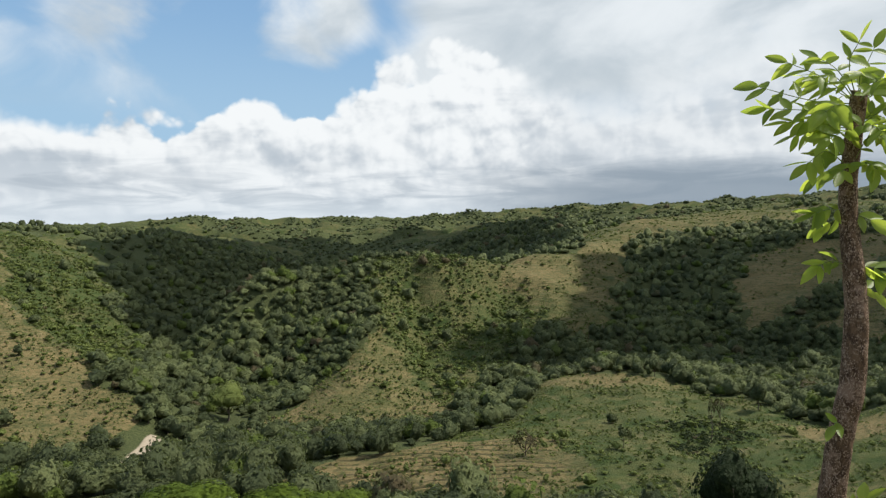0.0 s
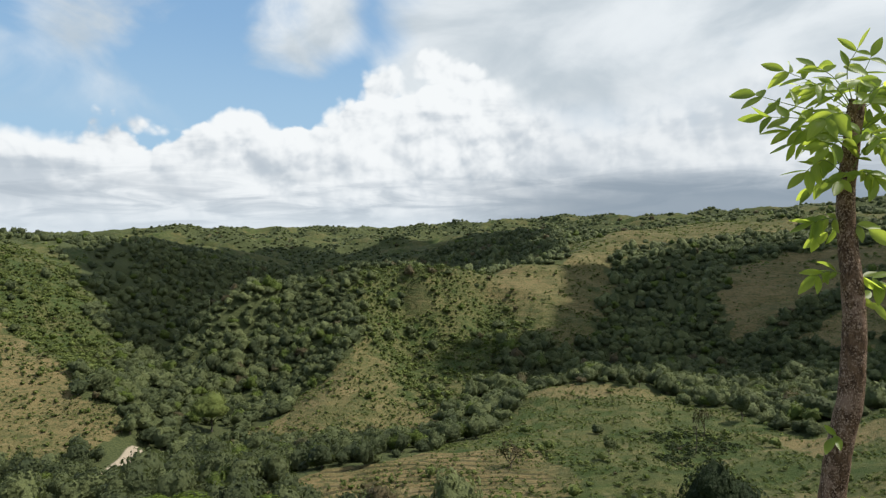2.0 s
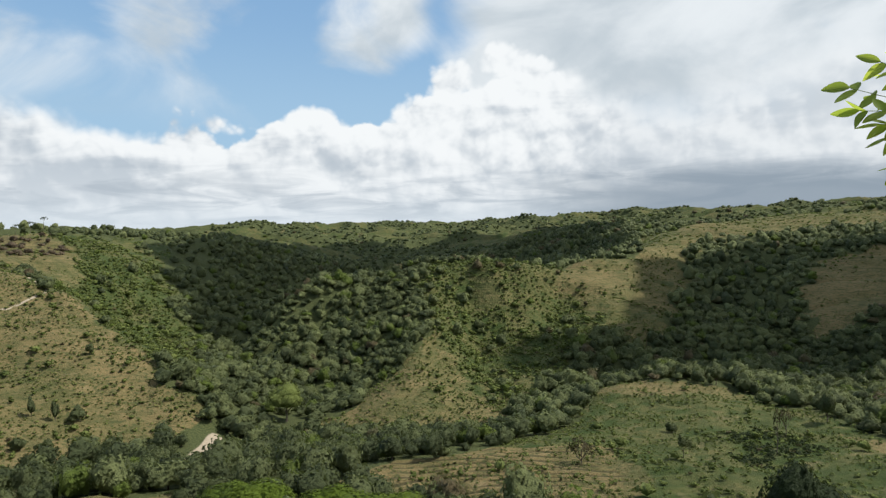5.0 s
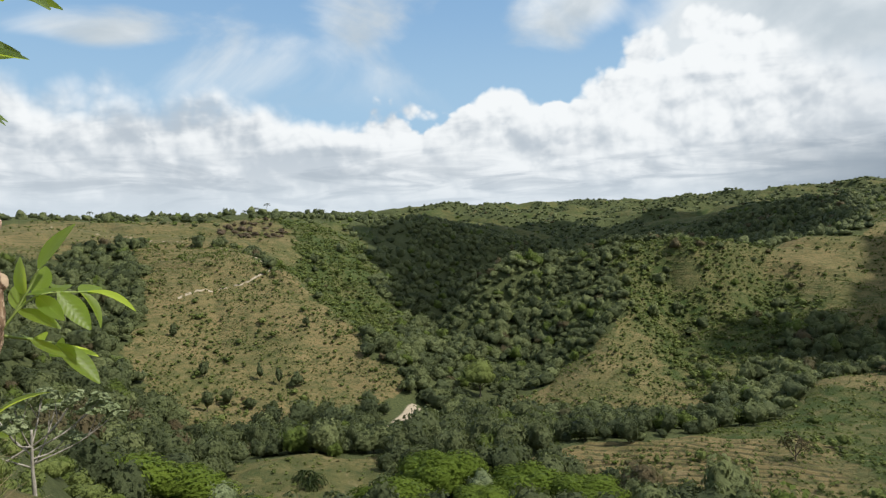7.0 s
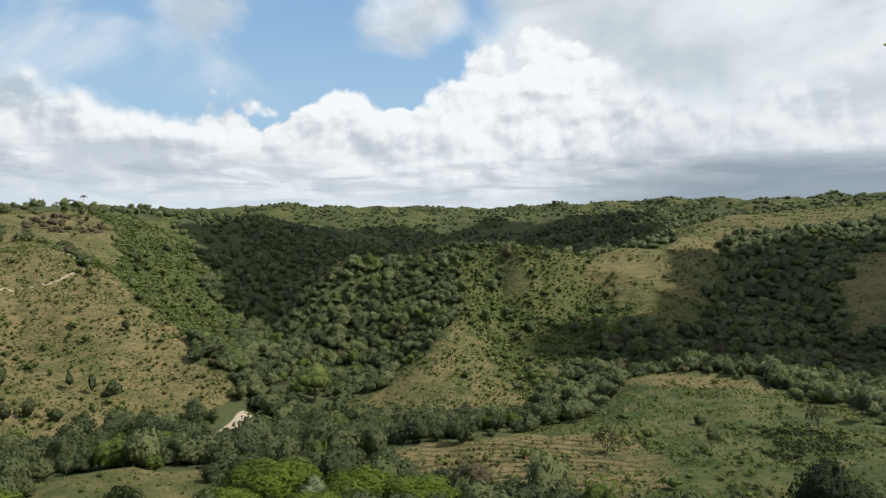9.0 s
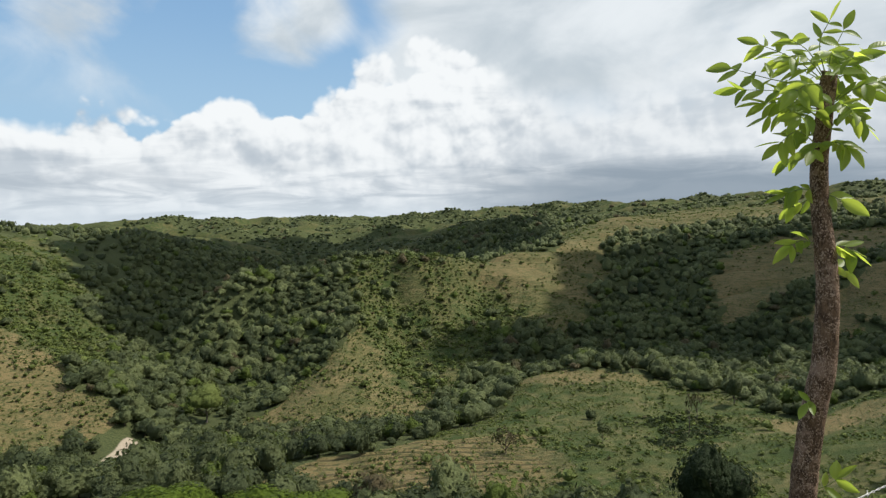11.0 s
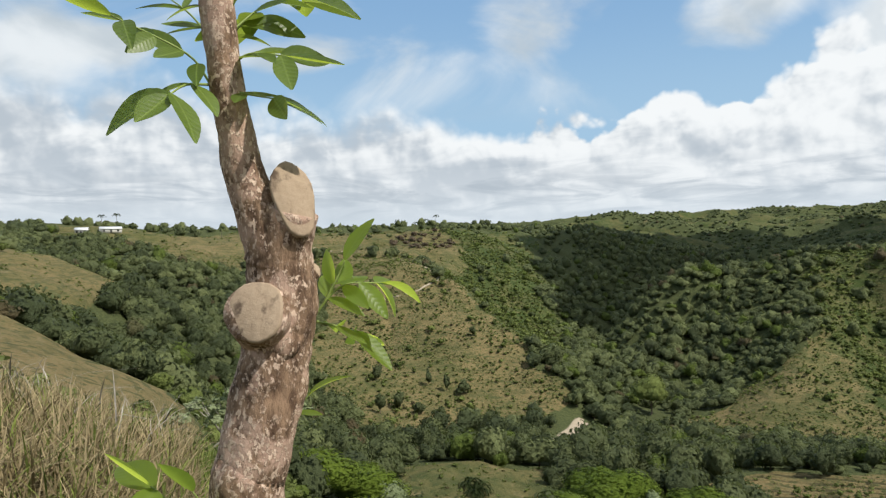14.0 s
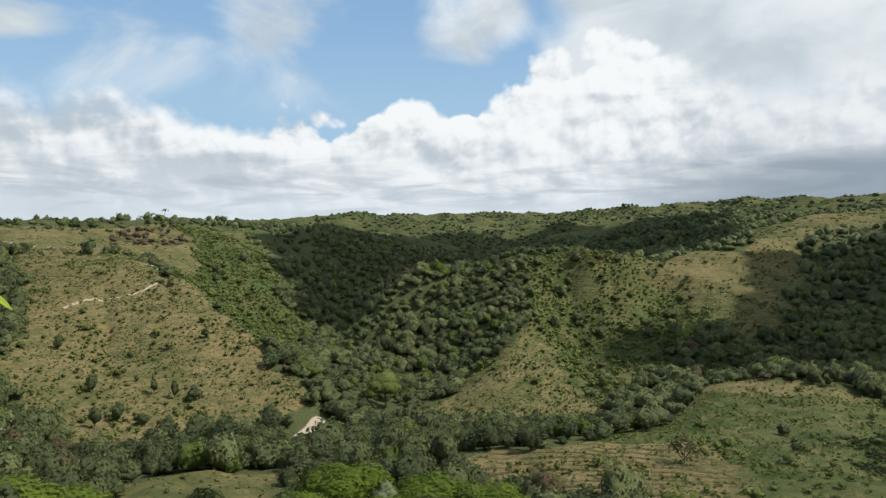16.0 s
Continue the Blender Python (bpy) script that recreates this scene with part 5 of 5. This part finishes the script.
    for k in range(9):
        start = (a, b, c, a)[k % 4]
        way = np.array([math.cos(k * 2.4), math.sin(k * 2.4), rng.uniform(-0.3, 0.9)])
        long = rng.uniform(0.08, 0.17)
        spray(root, base, [start, start + way * long * 0.55 + (0, 0, 0.03), start + way * long], 4, rng.uniform(0.048, 0.062), rng, 0.0014, 0.35, up)
    return root


def left_post():
    """The thick living post close by, with sawn stubs and big leaflets."""
    rng = np.random.RandomState(9)
    line_up = [(-0.624, 0.416, 1.330), (-0.621, 0.421, 1.367), (-0.617, 0.426, 1.399), (-0.611, 0.435, 1.442), (-0.606, 0.442, 1.485), (-0.603, 0.446, 1.523), (-0.603, 0.446, 1.573), (-0.613, 0.433, 1.609), (-0.620, 0.422, 1.644), (-0.624, 0.417, 1.681), (-0.628, 0.411, 1.724), (-0.631, 0.406, 1.771), (-0.633, 0.402, 1.813), (-0.635, 0.399, 1.849)]
    low = np.array(line_up[0]) + (-0.005, -0.01, -0.3)
    base = ground_under(low)
    root = thing("living_fence_post", base, "thick living fence post with sawn stubs", "fence post", "living fence posts")
    v, f = rough_limb([base, low] + line_up, [0.046, 0.042, 0.0365, 0.0355, 0.0350, 0.0345, 0.0345, 0.0345, 0.032, 0.024, 0.0195, 0.0175, 0.0165, 0.016, 0.0155, 0.015], 34, 0.11, 7, 8)
    link_mesh("trunk", v - base, f, M_POST_SUNLIT, root, smooth=True)
    # the sawn stub that rises beside the stem
    foot, end = Vector((-0.605, 0.444, 1.562)), Vector((-0.596, 0.455, 1.616))
    face = (Vector((0, 0, EYE)) - end).normalized()
    end += face * 0.014
    v, f = rough_limb([foot, foot.lerp(end, 0.5), end], [0.031, 0.028, 0.0255], 24, 0.08, 2)
    stub = link_mesh("stub", v - base, f, M_POST_SUNLIT, root, smooth=True)
    v, f = disc(end + face * 0.012 + Vector((0.001, 0, 0.010)), face + Vector((0.38, 0.14, 0.42)), 0.0205, 0.038, 0.1)
    link_mesh("sawn_face", v - base, f, M_SAWN, stub)
    # the round sawn stub that faces the lens
    mid = Vector((-0.613, 0.433, 1.513))
    to_eye = (Vector((-0.05, 0.0, EYE)) - mid).normalized()
    tip = mid + to_eye * 0.046 + Vector((-0.010, -0.004, 0.004))
    v, f = rough_limb([mid + Vector((0.014, 0.012, -0.030)), mid + to_eye * 0.012 + Vector((0, 0, -0.008)), tip], [0.030, 0.0295, 0.0285], 26, 0.07, 4)
    stub = link_mesh("stub", v - base, f, M_POST_SUNLIT, root, smooth=True)
    v, f = disc(tip + to_eye * 0.001, to_eye + Vector((-0.34, -0.26, 0.30)), 0.0255, 0.0295, 0.5)
    link_mesh("sawn_face", v - base, f, M_SAWN, stub)
    # a small twig stub
    a, b = Vector((-0.592, 0.461, 1.544)), Vector((-0.583, 0.472, 1.556))
    v, f = rough_limb([a, a.lerp(b, 0.5), b], [0.012, 0.0095, 0.0085], 14, 0.05, 6)
    stub = link_mesh("stub", v - base, f, M_POST_SUNLIT, root, smooth=True)
    v, f = disc(b, (b - a) + to_eye * 0.02, 0.0078, 0.0085, sides=14, depth=0.001)
    link_mesh("sawn_face", v - base, f, M_SAWN, stub)
    up = (0.1, -0.3, 0.9)
    eye_up = (0.35, -0.25, 0.75)
    for start, mid, tip, pairs, size, facing in [
            ((-0.636, 0.397, 1.733), (-0.631, 0.368, 1.755), (-0.650, 0.309, 1.778), 4, 0.052, eye_up), ((-0.637, 0.396, 1.733), (-0.623, 0.361, 1.725), (-0.614, 0.337, 1.711), 2, 0.060, eye_up),
            ((-0.630, 0.407, 1.745), (-0.609, 0.420, 1.762), (-0.582, 0.441, 1.760), 3, 0.060, eye_up), ((-0.630, 0.406, 1.776), (-0.622, 0.454, 1.819), (-0.604, 0.494, 1.829), 3, 0.062, up),
            ((-0.634, 0.401, 1.749), (-0.638, 0.394, 1.801), (-0.642, 0.388, 1.847), 4, 0.055, up), ((-0.633, 0.402, 1.749), (-0.646, 0.438, 1.797), (-0.650, 0.467, 1.814), 3, 0.050, up),
            ((-0.628, 0.410, 1.729), (-0.602, 0.413, 1.722), (-0.580, 0.427, 1.717), 2, 0.055, eye_up), ((-0.632, 0.404, 1.765), (-0.684, 0.414, 1.810), (-0.714, 0.404, 1.835), 3, 0.05, up),
            ((-0.591, 0.462, 1.494), (-0.567, 0.491, 1.538), (-0.550, 0.536, 1.540), 4, 0.054, eye_up), ((-0.582, 0.473, 1.505), (-0.580, 0.507, 1.495), (-0.580, 0.528, 1.488), 2, 0.056, eye_up),
            ((-0.578, 0.478, 1.521), (-0.568, 0.490, 1.549), (-0.563, 0.495, 1.565), 1, 0.055, eye_up), ((-0.599, 0.452, 1.406), (-0.594, 0.458, 1.422), (-0.588, 0.465, 1.432), 1, 0.048, up),
            ((-0.611, 0.381, 1.329), (-0.613, 0.337, 1.359), (-0.616, 0.311, 1.386), 2, 0.055, up), ((-0.606, 0.390, 1.327), (-0.602, 0.357, 1.352), (-0.601, 0.340, 1.375), 1, 0.05, up)]:
        spray(root, base, [start, mid, tip], pairs, size, rng, 0.0014, 0.24, facing, 0.35, kinds=LEAVES_SHADED if start[2] > 1.6 else LEAVES)
    return root


def branching_post():
    """The farther post with a fan of nearly bare boughs."""
    rng = np.random.RandomState(15)
    line_up = [(2.399, 2.256, 0.609), (2.396, 2.260, 0.838), (2.391, 2.265, 1.041), (2.391, 2.265, 1.244), (2.396, 2.262, 1.424), (2.408, 2.250, 1.626)]
    base = ground_under(np.array(line_up[0]) + (0, 0, -0.4))
    root = thing("living_fence_post", base, "dark living fence post with bare fanning boughs", "fence post", "living fence posts")
    v, f = rough_limb([base] + line_up, [0.05, 0.042, 0.040, 0.038, 0.037, 0.038, 0.045], 16, 0.06, 8)
    link_mesh("trunk", v - base, f, M_POST, root, smooth=True)
    fork = Vector(line_up[-1])
    for mids in [[(2.344, 2.265, 1.931), (2.284, 2.356, 2.065), (2.234, 2.437, 2.147), (2.196, 2.509, 2.210), (2.164, 2.567, 2.289)],
                 [(2.330, 2.256, 2.066), (2.218, 2.271, 2.162), (2.132, 2.273, 2.194), (2.033, 2.273, 2.260), (1.945, 2.253, 2.346)],
                 [(2.355, 2.271, 1.752), (2.223, 2.326, 1.762), (2.114, 2.353, 1.792), (2.006, 2.373, 1.835)], [(2.346, 2.267, 1.900), (2.336, 2.374, 1.955), (2.341, 2.464, 2.003), (2.370, 2.527, 2.075)],
                 [(2.352, 2.243, 2.021), (2.336, 2.266, 2.204), (2.283, 2.294, 2.435)], [(2.335, 2.253, 2.055), (2.244, 2.309, 2.194), (2.197, 2.331, 2.272), (2.149, 2.338, 2.389)],
                 [(2.343, 2.247, 2.043), (2.293, 2.350, 2.192), (2.337, 2.364, 2.313), (2.385, 2.378, 2.409)], [(2.463, 2.197, 1.911), (2.516, 2.135, 2.163), (2.545, 2.101, 2.410)],
                 [(2.572, 2.519, 1.921), (2.590, 2.642, 2.264), (2.605, 2.767, 2.606)], [(2.476, 2.181, 1.780), (2.573, 2.066, 1.902), (2.629, 1.994, 2.101)]]:
        pts = bend([fork] + mids, 7)
        bough = link_mesh("bough", *(lambda p: (p[0] - base, p[1]))(tube(pts, np.linspace(0.0078, 0.0014, len(pts)), 7)), M_POST, root, smooth=True)
        for k in range(5):
            i = rng.randint(6, len(pts) - 1)
            way = pts[i] - pts[i - 1]
            way = way / np.linalg.norm(way) + rng.normal(size=3) * 0.3 + (0, 0, 0.75)
            way /= np.linalg.norm(way)
            long = rng.uniform(0.08, 0.32)
            twig = bend([pts[i], pts[i] + way * long * 0.5 + rng.normal(size=3) * 0.012, pts[i] + way * long + rng.normal(size=3) * 0.02 + (0, 0, 0.03)], 4)
            v, f = tube(twig - base, np.linspace(0.0026, 0.0009, len(twig)), 5)
            link_mesh("twig", v, f, M_POST, bough, smooth=True)
            if rng.uniform() < 0.15:
                put_leaf(bough, base, twig[-1], way, rng.uniform(0.02, 0.035), rng)
    for start, mid, tip, pairs in [((2.376, 2.290, 1.468), (2.342, 2.325, 1.523), (2.307, 2.360, 1.555), 3), ((2.378, 2.288, 1.367), (2.351, 2.316, 1.387), (2.324, 2.343, 1.384), 3), ((2.379, 2.287, 1.266), (2.359, 2.308, 1.286), (2.332, 2.335, 1.287), 3),
                                   ((2.379, 2.287, 1.513), (2.407, 2.258, 1.548), (2.432, 2.231, 1.561), 3)]:
        spray(root, base, [start, mid, tip], pairs, 0.055, rng, 0.002, 0.3, (0.2, -0.5, 0.8))
    return root


right_post()
left_post()
branching_post()


def barbed_wire():
    """A strand of barbed wire stapled from post to post, in two twisted wires with barbs."""
    a, b = Vector((2.348, 2.261, 1.020)), Vector((1.020, 1.679, 0.838))
    far = a + (a - b) * 2.2 + Vector((0, 0, 0.25))
    root = thing("barbed_wire", a, "single sagging strand of grey barbed wire", "barbed wire")
    base = np.array(a)
    near = b + Vector((-0.75, -0.6, -0.1))
    path = []
    for p, q, sag in ((far, a, 0.03), (a, b, 0.004), (b, near, 0.01)):
        path += [np.array(p.lerp(q, t)) - (0, 0, 4 * sag * t * (1 - t)) for t in np.linspace(0, 1, 120, endpoint=False)]
    path = np.array(path)
    gone = np.concatenate([[0], np.cumsum(np.linalg.norm(np.diff(path, axis=0), axis=1))])
    for k in range(2):
        ang = gone * 2 * np.pi / 0.045 + k * math.pi
        twist = path + 0.0022 * np.stack([np.cos(ang) * 0.7, np.cos(ang) * -0.7, np.sin(ang)], 1)
        v, f = tube(twist - base, 0.0015, 6)
        link_mesh("strand", v, f, M_WIRE, root, smooth=True)
    rng = np.random.RandomState(2)
    for d in np.arange(0.1, gone[-1], 0.115):
        i = int(np.searchsorted(gone, d))
        way = rng.normal(size=3)
        way = way / np.linalg.norm(way) * 0.013
        v, f = tube(np.array([path[i] - way, path[i] + way * 0.2, path[i] + way]) - base, [0.0006, 0.0022, 0.0006], 5)
        link_mesh("barb", v, f, M_WIRE, root)
    # turns of wire round the farther post
    ring = [a + Vector((0.043 * math.cos(q) + 0.03, 0.043 * math.sin(q) + 0.03, 0.004 * q - 0.02)) for q in np.linspace(0, 14, 60)]
    v, f = tube(np.array(ring) - base, 0.0017, 5)
    link_mesh("tie", v, f, M_WIRE, root, smooth=True)
    return root


barbed_wire()

# ---- the pale sapling and the brush on the near slopes ----


def pale_sapling():
    """A leggy young tree with light bark and whitish leaf tufts."""
    rng = np.random.RandomState(21)
    base = base_at(51.7, 24.0, 0.1)
    root = thing("sapling", base, "leggy pale-barked sapling with whitish leaf tufts", "tree")
    top = 1.6 + 24.0 * math.tan(radians(-12.2)) - base[2]
    fork = np.array([0.0, 0.0, top * 0.46])
    pieces = [tube(bend([(0, 0, -0.2), (0.05, 0, top * 0.25), fork, fork + (0.02, 0, top * 0.3)], 5), np.linspace(0.085, 0.035, 16), 8)]
    tips = []
    right = np.array([math.cos(radians(51.7)), math.sin(radians(51.7)), 0])
    ahead = np.array([-right[1], right[0], 0])
    for out, rise, deep in [(-1.7, 0.30, 0.4), (-1.9, 0.05, -0.5), (-1.0, 0.45, 0.8), (-0.4, 0.52, -0.6), (0.3, 0.54, 0.3), (1.1, 0.50, -0.4), (1.8, 0.42, 0.3), (2.3, 0.34, -0.2), (1.0, 0.16, 0.7), (-0.6, 0.36, -0.9), (0.7, 0.40, 0.9)]:
        start = fork + (0, 0, rng.uniform(-0.02, 0.2) * top)
        end = fork + right * out + ahead * deep + np.array([0, 0, rise * top])
        pts = bend([start, start * 0.45 + end * 0.55 + np.array([0, 0, -0.18]), end], 5)
        pieces.append(tube(pts, np.linspace(0.032, 0.012, len(pts)), 6))
        tips.append(end)
        for k in range(2):
            tip = pts[6] + (end - start) * rng.uniform(0.2, 0.4) + rng.normal(size=3) * 0.25 + np.array([0, 0, 0.3])
            pieces.append(tube(bend([pts[6], (pts[6] + tip) / 2 + (0, 0, -0.05), tip], 4), np.linspace(0.016, 0.008, 9), 5))
            tips.append(tip)
    v, f = join(pieces)
    link_mesh("trunk", v, f, M_TWIG, root, smooth=True)
    for tip in tips:
        cv, cf, cn = crown(rng, 20, core=0, leaf=0.46, lobes=3, flat=0.6)
        link_mesh("leaf_tuft", cv * rng.uniform(0.26, 0.44) + tip, cf, M_PALE, root, colours=np.ones((len(cv), 4)) * (rng.uniform(0.3, 1), 0.5, 0.5, 1))
    return root


pale_sapling()


def straw_material(name, dark, light):
    m, n = material(name)
    island = n.node("ShaderNodeNewGeometry").outputs["Random Per Island"]
    colour = n.mix(island, dark, light)
    finish(n, colour, 0.7, translucent=colour, share=0.25, spec=0.2)
    return m


M_STRAW = straw_material("dry_stems", (0.15, 0.115, 0.055), (0.40, 0.32, 0.18))
M_GRASS = straw_material("green_blades", (0.07, 0.10, 0.018), (0.22, 0.26, 0.06))


def blades(name, label, x, y, long, mat, rng, wide=0.006, lean=0.6):
    """Curved blades and stems, three faces each, as one object."""
    n = len(x)
    z = land_height(x, y)
    a, k = rng.uniform(0, 2 * np.pi, n), rng.uniform(0.15, 1.0, n) * lean
    out = np.stack([np.cos(a), np.sin(a), np.zeros(n)], 1)
    side = np.stack([-np.sin(a + rng.uniform(-1, 1, n)), np.cos(a), np.zeros(n)], 1) * (wide * rng.uniform(0.5, 1.4, n))[:, None]
    root = np.stack([x, y, z - 0.03], 1)
    rows = []
    for t, w in ((0, 1.0), (0.4, 0.9), (0.75, 0.6), (1.0, 0.12)):
        p = root + out * (long * k * t * t)[:, None] + np.array([0, 0, 1]) * (long * (t - 0.45 * k * t * t))[:, None]
        rows += [p - side * w, p + side * w]
    v = np.stack(rows, 1).reshape(-1, 3)
    f = (np.array([(0, 1, 3, 2), (2, 3, 5, 4), (4, 5, 7, 6)])[None] + (np.arange(n) * 8)[:, None, None]).reshape(-1, 4)
    return tagged(link_mesh(name, v, f, mat), label, "grass", kind="stuff")


def sector(rng, n, b0, b1, r0, r1):
    b, r = np.radians(rng.uniform(b0, b1, n)), np.exp(rng.uniform(math.log(r0), math.log(r1), n))
    return -np.sin(b) * r, np.cos(b) * r


def near_brush():
    rng = np.random.RandomState(33)
    x, y = sector(rng, 19000, 55, 77, 3.0, 38)
    blades("dry_brush", "tangled dry straw-coloured stems on the slope", x, y, rng.uniform(0.3, 1.0, len(x)) * (0.6 + 0.02 * np.hypot(x, y)), M_STRAW, rng, 0.008, 1.1)
    x, y = sector(rng, 420, 57, 76, 8.0, 36)
    blades("dead_stalks", "long bent dead stalks over the brush", x, y, rng.uniform(0.6, 1.2, len(x)), M_TWIG, rng, 0.011, 1.3)
    x, y = sector(rng, 5000, 53.5, 77, 3.0, 38)
    blades("brush_grass", "green grass growing through dry brush", x, y, rng.uniform(0.2, 0.7, len(x)), M_GRASS, rng, 0.010, 0.9)
    x, y = sector(rng, 150, 53.5, 77, 13.0, 37)
    rad = rng.uniform(0.25, 0.6, len(x))
    grow("slope_bushes", rng, x, y, rad, rad * rng.uniform(1.0, 1.5, len(x)), FORMS_NEAR, M_SHRUB, lift=0.45, label="leafy green bushes among dry brush", category="bushes")
    x, y = sector(rng, 15000, -60, -31, 3.5, 17)
    blades("bank_grass", "lush green grass on the bank below the fence", x, y, rng.uniform(0.15, 0.5, len(x)), M_GRASS, rng, 0.012, 0.9)
    x, y = sector(rng, 260, -60, -32, 4.5, 18)
    rad = rng.uniform(0.14, 0.42, len(x))
    grow("bank_plants", rng, x, y, rad, rad * rng.uniform(0.9, 1.6, len(x)), FORMS_NEAR, M_SHRUB, lift=0.4, label="leafy weeds on the bank below the fence", category="plants")
    x, y = sector(rng, 60, -56, -34, 5, 13)
    rad = rng.uniform(0.02, 0.06, len(x))
    grow("pale_weeds", rng, x, y, rad, rad * 3, FORMS_TUFT, M_PALE, lift=3.0, label="small whitish flower heads among weeds", category="flowers")


near_brush()
